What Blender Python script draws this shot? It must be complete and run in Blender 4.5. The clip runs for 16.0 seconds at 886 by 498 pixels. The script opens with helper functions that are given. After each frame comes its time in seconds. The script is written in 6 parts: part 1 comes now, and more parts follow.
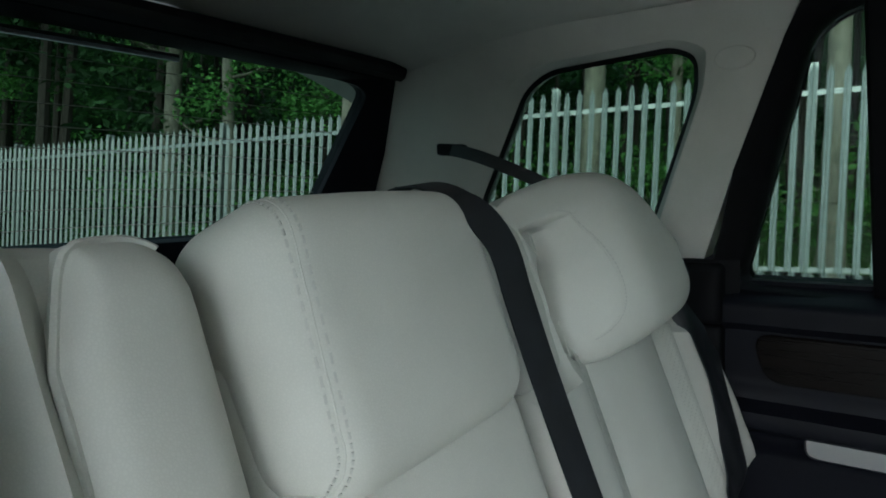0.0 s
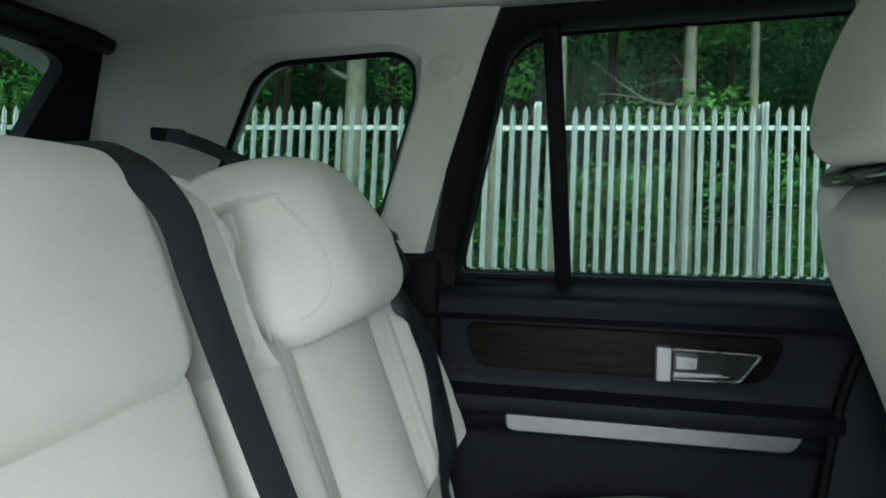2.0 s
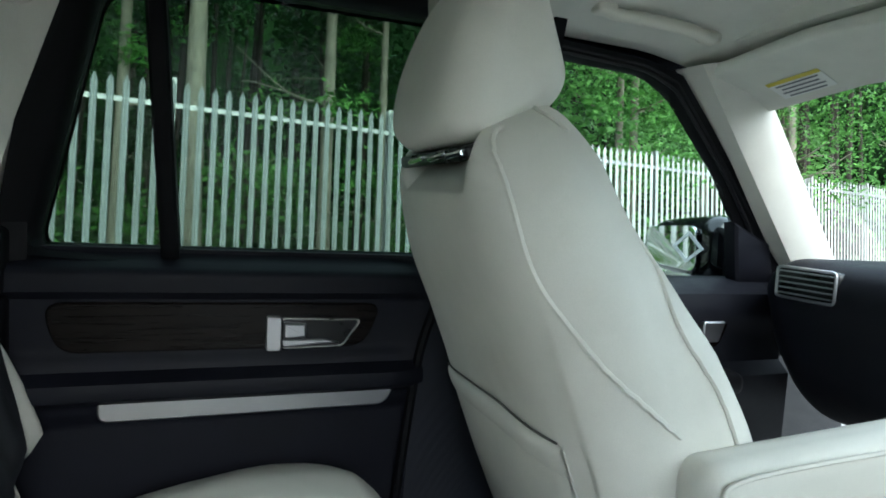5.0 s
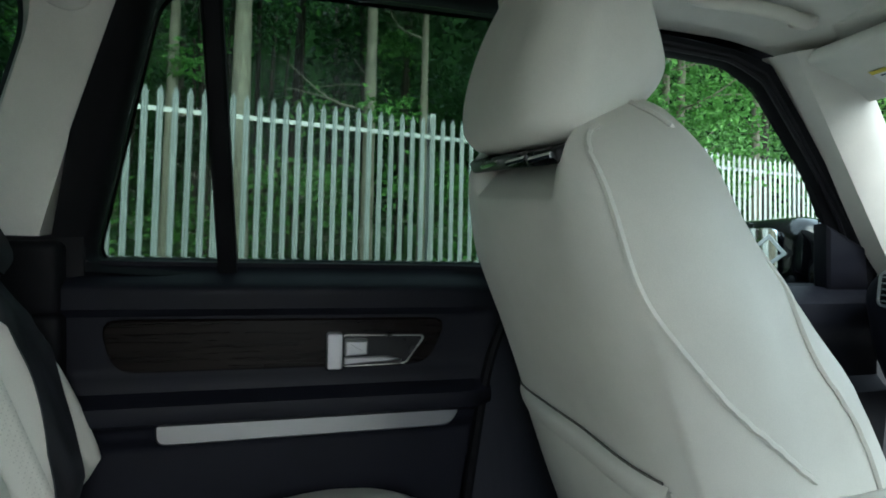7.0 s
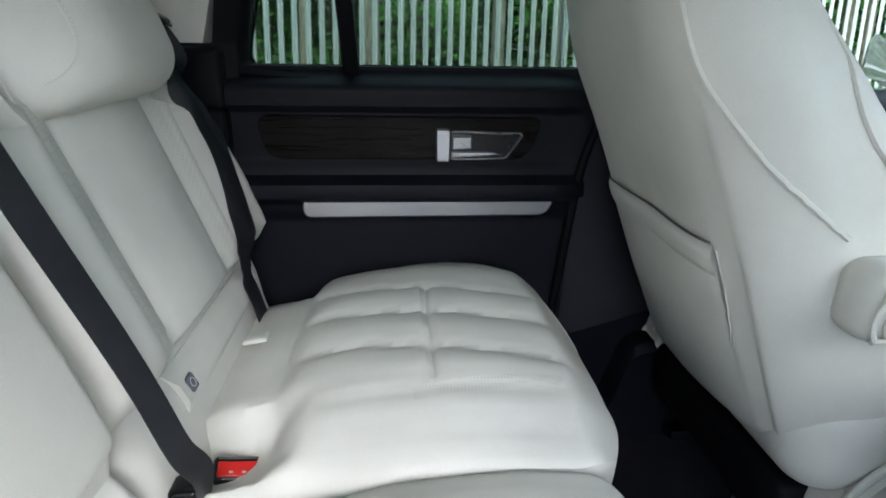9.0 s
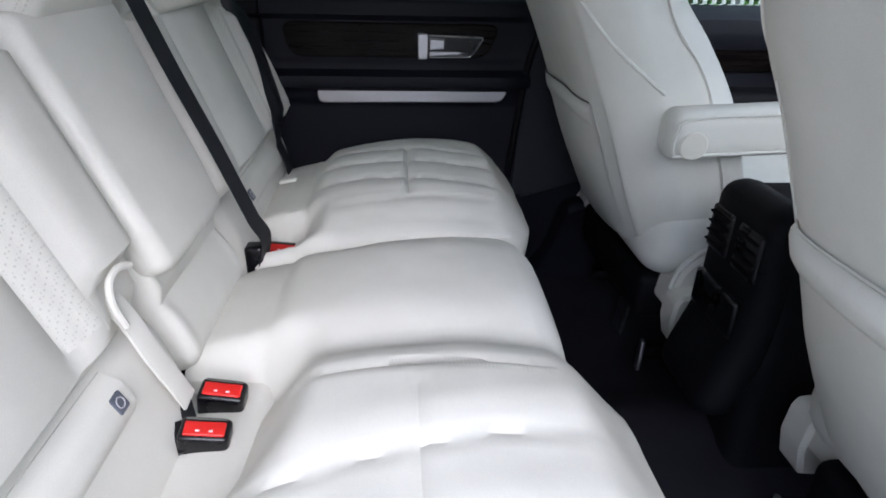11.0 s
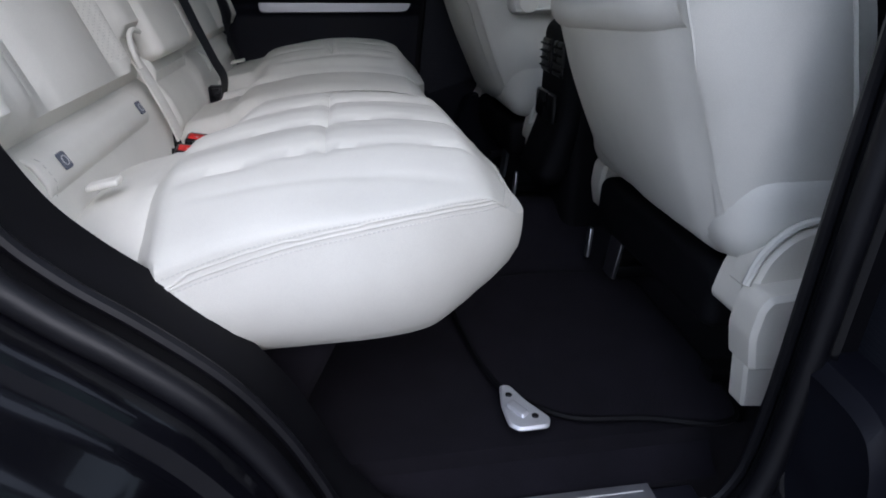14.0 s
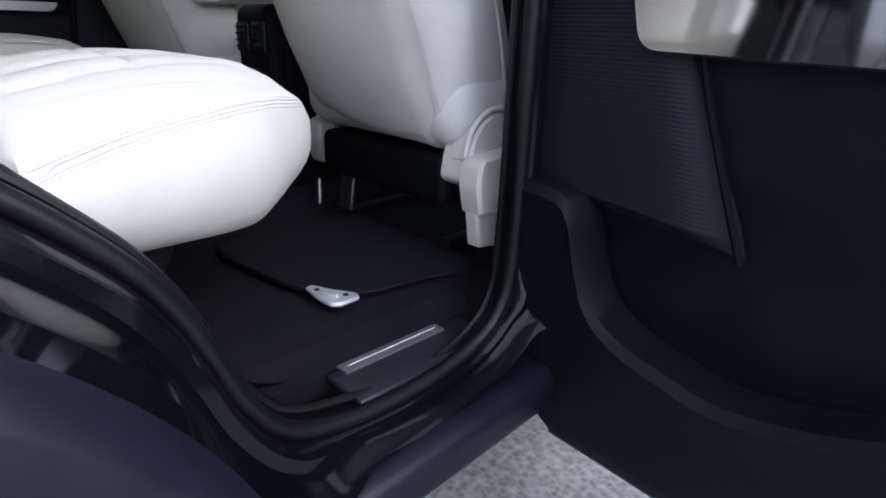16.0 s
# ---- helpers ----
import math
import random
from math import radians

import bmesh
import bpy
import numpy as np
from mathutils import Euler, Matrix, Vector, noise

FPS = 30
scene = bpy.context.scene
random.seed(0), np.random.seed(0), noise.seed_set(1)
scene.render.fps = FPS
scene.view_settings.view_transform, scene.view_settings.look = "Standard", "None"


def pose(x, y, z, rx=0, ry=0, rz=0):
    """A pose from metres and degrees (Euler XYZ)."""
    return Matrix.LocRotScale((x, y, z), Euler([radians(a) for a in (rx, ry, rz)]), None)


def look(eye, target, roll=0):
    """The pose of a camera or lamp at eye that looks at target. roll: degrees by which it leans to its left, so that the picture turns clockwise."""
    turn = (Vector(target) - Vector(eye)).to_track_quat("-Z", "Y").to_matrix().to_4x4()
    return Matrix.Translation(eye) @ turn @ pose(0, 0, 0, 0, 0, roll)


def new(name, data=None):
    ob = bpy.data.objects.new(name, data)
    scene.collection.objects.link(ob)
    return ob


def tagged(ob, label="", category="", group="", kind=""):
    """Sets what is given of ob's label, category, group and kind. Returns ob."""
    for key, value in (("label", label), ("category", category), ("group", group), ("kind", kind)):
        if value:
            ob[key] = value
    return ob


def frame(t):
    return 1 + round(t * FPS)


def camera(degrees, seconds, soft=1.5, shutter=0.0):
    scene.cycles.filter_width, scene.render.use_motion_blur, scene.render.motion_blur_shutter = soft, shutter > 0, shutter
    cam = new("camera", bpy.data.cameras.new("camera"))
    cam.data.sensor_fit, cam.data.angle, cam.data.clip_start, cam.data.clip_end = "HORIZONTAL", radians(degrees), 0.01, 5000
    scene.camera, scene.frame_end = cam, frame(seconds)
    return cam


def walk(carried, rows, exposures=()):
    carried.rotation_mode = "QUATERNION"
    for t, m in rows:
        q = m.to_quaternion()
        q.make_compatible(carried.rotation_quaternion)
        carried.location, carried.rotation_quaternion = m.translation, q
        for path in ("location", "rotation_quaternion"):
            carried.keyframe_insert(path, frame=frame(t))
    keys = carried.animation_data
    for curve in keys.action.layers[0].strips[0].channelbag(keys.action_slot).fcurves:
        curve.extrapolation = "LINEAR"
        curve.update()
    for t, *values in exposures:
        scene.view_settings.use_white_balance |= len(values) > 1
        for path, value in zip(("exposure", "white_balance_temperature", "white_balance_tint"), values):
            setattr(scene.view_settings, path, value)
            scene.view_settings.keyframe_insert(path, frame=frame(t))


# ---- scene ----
from mathutils.bvhtree import BVHTree

cam = camera(73.83, 16.0, soft=1.8)
PATH = [  # seconds, place, yaw, pitch, roll
    (0, 0.135, -0.310, 1.304, 35.49, -5.89, -2.05),
    (0.5, 0.151, -0.291, 1.294, 33.75, -5.43, -1.88),
    (1, 0.173, -0.278, 1.286, 28.35, -5.08, -1.24),
    (1.5, 0.183, -0.275, 1.271, 20.53, -4.80, -0.49),
    (2, 0.187, -0.275, 1.266, 12.85, -4.68, 0.25),
    (2.5, 0.197, -0.276, 1.259, 6.36, -4.55, 0.91),
    (3, 0.214, -0.278, 1.249, 0.43, -4.38, 1.51),
    (3.5, 0.221, -0.280, 1.245, -5.03, -4.35, 2.05),
    (4, 0.229, -0.280, 1.233, -10.35, -4.10, 2.47),
    (4.5, 0.238, -0.289, 1.228, -15.65, -3.90, 2.96),
    (4.7, 0.240, -0.288, 1.232, -17.75, -4.15, 3.20),
    (5.75, 0.233, -0.245, 1.238, -24.60, -4.05, 3.70),
    (6.8, 0.221, -0.207, 1.241, -19.90, -4.07, 2.84),
    (7, 0.219, -0.201, 1.240, -16.83, -4.23, 2.54),
    (7.5, 0.221, -0.200, 1.230, -9.84, -4.48, 1.80),
    (8, 0.229, -0.218, 1.197, -6.15, -6.53, 1.39),
    (8.5, 0.235, -0.268, 1.187, -5.15, -13.21, 1.24),
    (9, 0.249, -0.337, 1.195, -4.31, -20.04, 0.96),
    (9.2, 0.244, -0.371, 1.187, -4.63, -21.93, 1.39),
    (11.5, 0.285, -0.857, 1.199, -4.02, -26.38, 1.25),
    (12, 0.287, -0.980, 1.179, -4.11, -26.12, 1.30),
    (12.5, 0.319, -1.083, 1.126, -4.62, -25.86, 1.18),
    (13, 0.327, -1.152, 1.069, -5.45, -25.65, 0.93),
    (13.5, 0.326, -1.201, 1.037, -6.53, -25.48, 0.83),
    (14, 0.315, -1.244, 1.002, -9.38, -25.29, 0.74),
    (14.5, 0.293, -1.278, 0.980, -16.75, -25.03, 0.83),
    (15, 0.212, -1.326, 0.914, -25.37, -22.61, 1.57),
    (15.5, 0.126, -1.382, 0.904, -33.27, -23.42, 1.14),
    (16, 0.020, -1.381, 0.872, -45.47, -20.50, 1.70),
]
EXPOSURES = [(0.0, 1.5, 5600, 2), (1.0, 2.1, 5600, 2), (2.5, 2.4, 5700, 2), (3.5, 2.45, 5750, 3), (4.7, 2.1, 5700, 2), (6.8, 1.85, 5700, 2), (8.0, 2.1, 5750, 5), (9.2, 2.1, 5700, 11), (11.4, 1.42, 5650, 17), (12.5, 0.82, 5650, 17), (13.5, 0.6, 5650, 17), (14.5, 0.66, 5650, 17), (16.0, 1.12, 5650, 17)]


def carried_pose(x, y, z, yaw, pitch, roll):
    return pose(x, y, z, 90 + pitch, 0, yaw) @ pose(0, 0, 0, 0, 0, roll)


walk(cam, [(row[0], carried_pose(*row[1:])) for row in PATH], EXPOSURES)

# ---- daylight: a bright overcast sky over a woodland edge ----
world = bpy.data.worlds.new("daylight")
scene.world = world
world.use_nodes = True
wn = world.node_tree
sky = wn.nodes.new("ShaderNodeTexSky")
sky.sky_type, sky.sun_disc = "NISHITA", False
sky.sun_elevation, sky.sun_rotation = radians(37), radians(165)
sky.air_density, sky.dust_density, sky.ozone_density = 1.0, 3.0, 1.0
pale = wn.nodes.new("ShaderNodeMixRGB")
pale.inputs[0].default_value = 0.55
pale.inputs[2].default_value = (9.0, 9.6, 10.0, 1)
wn.links.new(sky.outputs[0], pale.inputs[1])
wn.links.new(pale.outputs[0], wn.nodes["Background"].inputs[0])
wn.nodes["Background"].inputs[1].default_value = 0.14
sun = new("sun", bpy.data.lights.new("sun", "SUN"))
sun.data.energy, sun.data.angle, sun.data.color = 1.15, radians(58), (1.0, 0.97, 0.93)
sun.matrix_world = look((2.5, -9.2, 7.5), (0, 0, 0))


# ---- materials ----
def nodes_of(name, rough=0.5, metal=0.0, spec=0.5):
    m = bpy.data.materials.new(name)
    m.use_nodes = True
    b = m.node_tree.nodes["Principled BSDF"]
    b.inputs["Roughness"].default_value, b.inputs["Metallic"].default_value = rough, metal
    b.inputs["Specular IOR Level"].default_value = spec
    return m, m.node_tree, b


def coords(t, scale=(1, 1, 1)):
    c, mp = t.nodes.new("ShaderNodeTexCoord"), t.nodes.new("ShaderNodeMapping")
    mp.inputs["Scale"].default_value = scale
    t.links.new(c.outputs["Object"], mp.inputs[0])
    return mp.outputs[0]


def noise_of(t, vec, scale, detail=4, rough=0.55):
    n = t.nodes.new("ShaderNodeTexNoise")
    n.inputs["Scale"].default_value, n.inputs["Detail"].default_value, n.inputs["Roughness"].default_value = scale, detail, rough
    t.links.new(vec, n.inputs["Vector"])
    return n.outputs["Fac"]


def ramp_of(t, fac, stops):
    r = t.nodes.new("ShaderNodeValToRGB")
    while len(r.color_ramp.elements) < len(stops):
        r.color_ramp.elements.new(0.5)
    for e, (p, c) in zip(r.color_ramp.elements, stops):
        e.position, e.color = p, (*c, 1) if len(c) == 3 else c
    t.links.new(fac, r.inputs[0])
    return r.outputs[0]


def bump_of(t, b, height, strength, distance=0.002):
    n = t.nodes.new("ShaderNodeBump")
    n.inputs["Strength"].default_value, n.inputs["Distance"].default_value = strength, distance
    t.links.new(height, n.inputs["Height"])
    t.links.new(n.outputs[0], b.inputs["Normal"])


def mixed(t, fac, a, b, kind="MIX"):
    m = t.nodes.new("ShaderNodeMixRGB")
    m.blend_type = kind
    for i, v in enumerate((fac, a, b)):
        if isinstance(v, (int, float)):
            m.inputs[i].default_value = v
        elif isinstance(v, tuple):
            m.inputs[i].default_value = (*v, 1)
        else:
            t.links.new(v, m.inputs[i])
    return m.outputs[0]


def plain(name, colour, rough, metal=0.0, spec=0.5, vary=0.12, scale=18.0, grain=900.0, bump=0.15, dist=0.0006, coat=0.0):
    """A material of one colour with slow and fine variation, grain and slight gloss changes."""
    m, t, b = nodes_of(name, rough, metal, spec)
    v = coords(t)
    slow, fine = noise_of(t, v, scale, 5), noise_of(t, v, grain, 2)
    lo, hi = tuple(c * (1 - vary) for c in colour), tuple(min(1.0, c * (1 + vary)) for c in colour)
    col = ramp_of(t, slow, [(0.3, lo), (0.7, hi)])
    t.links.new(mixed(t, 0.12, col, fine, "OVERLAY"), b.inputs["Base Color"])
    rr = ramp_of(t, slow, [(0.25, (max(0.02, rough * 0.85),) * 3), (0.75, (min(1, rough * 1.15),) * 3)])
    t.links.new(rr, b.inputs["Roughness"])
    if coat:
        b.inputs["Coat Weight"].default_value, b.inputs["Coat Roughness"].default_value = coat, 0.04
    if bump:
        bump_of(t, b, fine, bump, dist)
    return m


def leather(name, colour, holes=False):
    m, t, b = nodes_of(name, 0.55, 0.0, 0.3)
    v = coords(t)
    cell = t.nodes.new("ShaderNodeTexVoronoi")
    cell.feature = "DISTANCE_TO_EDGE"
    cell.inputs["Scale"].default_value = 520
    t.links.new(v, cell.inputs["Vector"])
    grain = ramp_of(t, cell.outputs["Distance"], [(0.0, (0, 0, 0)), (0.25, (1, 1, 1))])
    slow, wrinkle = noise_of(t, v, 7, 5), noise_of(t, v, 38, 6, 0.62)
    lo, hi = tuple(c * 0.93 for c in colour), tuple(min(1, c * 1.05) for c in colour)
    col = ramp_of(t, slow, [(0.3, lo), (0.7, hi)])
    col = mixed(t, 0.05, col, grain, "MULTIPLY")
    height = mixed(t, 0.35, grain, wrinkle, "MIX")
    if holes:
        dots = t.nodes.new("ShaderNodeTexVoronoi")
        dots.inputs["Scale"].default_value, dots.inputs["Randomness"].default_value = 250, 0.0
        t.links.new(v, dots.inputs["Vector"])
        pit = ramp_of(t, dots.outputs["Distance"], [(0.2, (0, 0, 0)), (0.34, (1, 1, 1))])
        col = mixed(t, 0.22, col, pit, "MULTIPLY")
        height = mixed(t, 0.5, height, pit, "MULTIPLY")
    t.links.new(col, b.inputs["Base Color"])
    t.links.new(ramp_of(t, wrinkle, [(0.2, (0.48,) * 3), (0.8, (0.66,) * 3)]), b.inputs["Roughness"])
    bump_of(t, b, height, 0.14, 0.0004)
    return m


IVORY = leather("ivory_leather", (0.66, 0.648, 0.592))
IVORY_HOLED = leather("perforated_ivory_leather", (0.65, 0.638, 0.58), True)
IVORY_PLASTIC = plain("ivory_plastic", (0.68, 0.65, 0.575), 0.5, vary=0.04, bump=0.25)
STITCH = plain("pale_thread", (0.54, 0.53, 0.49), 0.75, vary=0.06, bump=0.0)
# dark grey of the heater wires, also stands in for shaded gaps
GAP_AND_WIRE = plain("dark_grey_gap_and_wire", (0.10, 0.095, 0.085), 0.8, vary=0.1)
HEADLINER = plain("headliner_cloth", (0.66, 0.65, 0.60), 0.92, vary=0.05, grain=700, bump=0.4)
PILLAR = plain("ivory_pillar_trim", (0.64, 0.62, 0.57), 0.7, vary=0.04, grain=600, bump=0.35)
BLACK = plain("black_soft_plastic", (0.0040, 0.0040, 0.0052), 0.6, spec=0.12, vary=0.2, grain=800, bump=0.45)
NAVY = plain("navy_black_door_plastic", (0.0052, 0.0056, 0.0095), 0.55, spec=0.16, vary=0.2, grain=700, bump=0.45)
DARKPLASTIC = plain("dark_gloss_plastic", (0.004, 0.004, 0.005), 0.28, spec=0.35, vary=0.2, bump=0.05)
RUBBER = plain("black_rubber_seal", (0.0042, 0.0042, 0.0060), 0.42, spec=0.32, vary=0.2, grain=400, bump=0.2)
PAINT = plain("black_car_paint", (0.0025, 0.0025, 0.0036), 0.07, spec=0.3, vary=0.1, grain=1500, bump=0.01, coat=0.6)
STEP_PAINT = plain("black_jamb_paint", (0.0028, 0.0028, 0.0042), 0.16, spec=0.2, vary=0.15, grain=900, bump=0.02, coat=0.25)
SILL_PLASTIC = plain("blue_black_sill_plastic", (0.013, 0.013, 0.020), 0.42, vary=0.2, grain=900, bump=0.06)
ARCHTRIM = plain("blue_black_arch_moulding", (0.006, 0.0075, 0.015), 0.42, spec=0.3, vary=0.15, bump=0.2)
ALU = plain("brushed_aluminium", (0.44, 0.44, 0.46), 0.32, metal=1.0, vary=0.04, scale=4, grain=1600, bump=0.02)
CHROME = plain("chrome", (0.75, 0.75, 0.76), 0.09, metal=1.0, vary=0.03, bump=0.0)
BRASSISH = plain("satin_metal_badge", (0.62, 0.63, 0.66), 0.42, metal=0.55, vary=0.1, grain=500, bump=0.12)
INLAY = plain("brushed_sill_inlay", (0.30, 0.30, 0.32), 0.38, metal=0.75, vary=0.15, grain=1400, bump=0.1)
GLOSSPANEL = plain("polished_metal_panel", (0.6, 0.6, 0.6), 0.06, metal=1.0, vary=0.02, bump=0.0)
STEEL = plain("dull_seat_rail_steel", (0.05, 0.05, 0.055), 0.45, metal=1.0, vary=0.2)
RED = plain("red_buckle_plastic", (0.62, 0.02, 0.015), 0.35, vary=0.06, bump=0.05)
GREYTAG = plain("grey_plastic_tag", (0.10, 0.11, 0.14), 0.5, vary=0.1)
GREYPRINT = plain("pale_grey_print", (0.45, 0.46, 0.48), 0.6, vary=0.05)
YELLOWPRINT = plain("yellow_label", (0.6, 0.5, 0.05), 0.6, vary=0.05)
WHITEPRINT = plain("white_label", (0.75, 0.75, 0.75), 0.6, vary=0.04)


def webbing():
    m, t, b = nodes_of("black_belt_webbing", 0.5, 0.0, 0.5)
    v = coords(t)
    w = t.nodes.new("ShaderNodeTexWave")
    w.inputs["Scale"].default_value, w.inputs["Distortion"].default_value = 420, 0.3
    w.bands_direction = "DIAGONAL"
    t.links.new(v, w.inputs["Vector"])
    t.links.new(ramp_of(t, noise_of(t, v, 30), [(0.3, (0.004, 0.0045, 0.006)), (0.7, (0.010, 0.011, 0.015))]), b.inputs["Base Color"])
    bump_of(t, b, w.outputs["Fac"], 0.2, 0.0004)
    return m


def veneer():
    m, t, b = nodes_of("dark_gloss_wood_veneer", 0.2, 0.0, 0.12)
    v = coords(t, (2.0, 20, 34))
    n = noise_of(t, v, 3.5, 8, 0.65)
    t.links.new(ramp_of(t, n, [(0.35, (0.0018, 0.0014, 0.0014)), (0.6, (0.007, 0.005, 0.0045)), (0.75, (0.003, 0.0024, 0.002))]), b.inputs["Base Color"])
    return m


def carpet(name, lo, hi):
    m, t, b = nodes_of(name, 0.95, 0.0, 0.2)
    v = coords(t)
    fluff, slow = noise_of(t, v, 620, 3, 0.7), noise_of(t, v, 14, 4)
    col = mixed(t, 0.5, ramp_of(t, fluff, [(0.3, lo), (0.75, hi)]), ramp_of(t, slow, [(0.3, lo), (0.8, hi)]))
    t.links.new(col, b.inputs["Base Color"])
    bump_of(t, b, fluff, 1.0, 0.004)
    return m


def mesh_cloth():
    m, t, b = nodes_of("ribbed_speaker_mesh", 0.6, 0.0, 0.4)
    v = coords(t)
    w = t.nodes.new("ShaderNodeTexWave")
    w.bands_direction, w.wave_profile = "Z", "SIN"
    w.inputs["Scale"].default_value, w.inputs["Distortion"].default_value = 180, 0.0
    t.links.new(v, w.inputs["Vector"])
    t.links.new(ramp_of(t, w.outputs["Fac"], [(0.25, (0.006, 0.0068, 0.011)), (0.8, (0.012, 0.0135, 0.022))]), b.inputs["Base Color"])
    bump_of(t, b, w.outputs["Fac"], 0.5, 0.0008)
    return m


def glass(name, tint, rough=0.0):
    """Thin car glass: clear with a tint, and a real reflection."""
    m = bpy.data.materials.new(name)
    m.use_nodes = True
    t = m.node_tree
    t.nodes.remove(t.nodes["Principled BSDF"])
    tr, gl, mx, fr, pw = (t.nodes.new("ShaderNode" + k) for k in ("BsdfTransparent", "BsdfGlossy", "MixShader", "LayerWeight", "Math"))
    tr.inputs[0].default_value = (*tint, 1)
    gl.inputs["Roughness"].default_value = rough
    fr.inputs[0].default_value = 0.5
    pw.operation = "POWER"
    pw.inputs[1].default_value = 4.0
    t.links.new(fr.outputs["Facing"], pw.inputs[0])
    add = t.nodes.new("ShaderNodeMath")
    add.operation = "MULTIPLY_ADD"
    add.inputs[1].default_value, add.inputs[2].default_value = 0.8, 0.012
    t.links.new(pw.outputs[0], add.inputs[0])
    t.links.new(add.outputs[0], mx.inputs[0])
    t.links.new(tr.outputs[0], mx.inputs[1])
    t.links.new(gl.outputs[0], mx.inputs[2])
    t.links.new(mx.outputs[0], t.nodes["Material Output"].inputs[0])
    return m


WEBBING, VENEER, MESH = webbing(), veneer(), mesh_cloth()
CARPET = carpet("black_carpet", (0.005, 0.0045, 0.0072), (0.015, 0.0135, 0.021))
MATCLOTH = carpet("black_mat_pile", (0.0045, 0.004, 0.0065), (0.015, 0.013, 0.021))
GLASS_SIDE = glass("tinted_side_glass", (0.46, 0.53, 0.49))
GLASS_REAR = glass("tinted_rear_glass", (0.15, 0.20, 0.175))
GLASS_QUARTER = glass("tinted_quarter_glass", (0.41, 0.48, 0.44))
GLASS_CLEAR = glass("clear_front_glass", (0.80, 0.85, 0.83))
MIRROR = plain("mirror_silver", (0.85, 0.87, 0.86), 0.02, metal=1.0, vary=0.0, bump=0.0)


def galvanised():
    m, t, b = nodes_of("galvanised_steel", 0.42, 0.75, 0.5)
    v = coords(t)
    info = t.nodes.new("ShaderNodeObjectInfo")
    n = noise_of(t, v, 22, 6, 0.65)
    col = ramp_of(t, n, [(0.3, (0.30, 0.31, 0.29)), (0.7, (0.46, 0.47, 0.45))])
    t.links.new(mixed(t, 0.35, col, ramp_of(t, info.outputs["Random"], [(0, (0.62, 0.62, 0.6)), (1, (1, 1, 1))]), "MULTIPLY"), b.inputs["Base Color"])
    t.links.new(ramp_of(t, n, [(0.3, (0.35,) * 3), (0.7, (0.6,) * 3)]), b.inputs["Roughness"])
    return m


def bark(name, lo, hi):
    m, t, b = nodes_of(name, 0.9, 0.0, 0.2)
    v = coords(t, (9, 9, 3.5))
    n, k = noise_of(t, v, 2.0, 8, 0.7), noise_of(t, coords(t, (1, 1, 1)), 5, 3)
    col = mixed(t, 0.4, ramp_of(t, n, [(0.3, lo), (0.7, hi)]), ramp_of(t, k, [(0.35, tuple(c * 0.4 for c in lo)), (0.5, hi)]), "MULTIPLY")
    t.links.new(col, b.inputs["Base Color"])
    bump_of(t, b, n, 0.8, 0.02)
    return m


def foliage(name, lo, hi):
    m, t, b = nodes_of(name, 0.55, 0.0, 0.3)
    g = t.nodes.new("ShaderNodeNewGeometry")
    col = ramp_of(t, g.outputs["Random Per Island"], [(0.0, lo), (0.7, hi), (1.0, tuple(c * 1.5 for c in hi))])
    t.links.new(col, b.inputs["Base Color"])
    tr = t.nodes.new("ShaderNodeBsdfTranslucent")
    t.links.new(col, tr.inputs[0])
    mx = t.nodes.new("ShaderNodeMixShader")
    mx.inputs[0].default_value = 0.4
    t.links.new(b.outputs[0], mx.inputs[1])
    t.links.new(tr.outputs[0], mx.inputs[2])
    t.links.new(mx.outputs[0], t.nodes["Material Output"].inputs[0])
    return m


def ground_mat():
    m, t, b = nodes_of("ground_grit_and_grass", 0.9, 0.0, 0.25)
    v = coords(t)
    sep = t.nodes.new("ShaderNodeSeparateXYZ")
    t.links.new(v, sep.inputs[0])
    cell = t.nodes.new("ShaderNodeTexVoronoi")
    cell.inputs["Scale"].default_value = 60
    t.links.new(v, cell.inputs["Vector"])
    n, patch, slow = noise_of(t, v, 46, 8, 0.72), noise_of(t, v, 1.3, 6, 0.6), noise_of(t, v, 6, 5)
    grit = mixed(t, 0.55, ramp_of(t, n, [(0.30, (0.19, 0.187, 0.18)), (0.46, (0.28, 0.275, 0.265)), (0.62, (0.34, 0.335, 0.32)), (0.78, (0.45, 0.44, 0.42))]), cell.outputs["Distance"], "SOFT_LIGHT")
    grit = mixed(t, 0.6, grit, ramp_of(t, slow, [(0.3, (0.55, 0.55, 0.55)), (0.7, (1, 1, 1))]), "MULTIPLY")
    green = ramp_of(t, n, [(0.3, (0.02, 0.045, 0.012)), (0.7, (0.07, 0.13, 0.03))])
    edge = t.nodes.new("ShaderNodeMath")
    edge.operation = "MULTIPLY_ADD"
    edge.inputs[1].default_value = 3.0
    t.links.new(patch, edge.inputs[0])
    t.links.new(sep.outputs[1], edge.inputs[2])
    where = ramp_of(t, map_range(t, edge.outputs[0], 4.6, 6.2), [(0, (0, 0, 0)), (1, (1, 1, 1))])
    t.links.new(mixed(t, where, grit, green), b.inputs["Base Color"])
    bump_of(t, b, mixed(t, 0.5, n, cell.outputs["Distance"]), 0.8, 0.006)
    return m


def map_range(t, fac, a, b):
    r = t.nodes.new("ShaderNodeMapRange")
    r.inputs["From Min"].default_value, r.inputs["From Max"].default_value = a, b
    t.links.new(fac, r.inputs["Value"])
    return r.outputs[0]


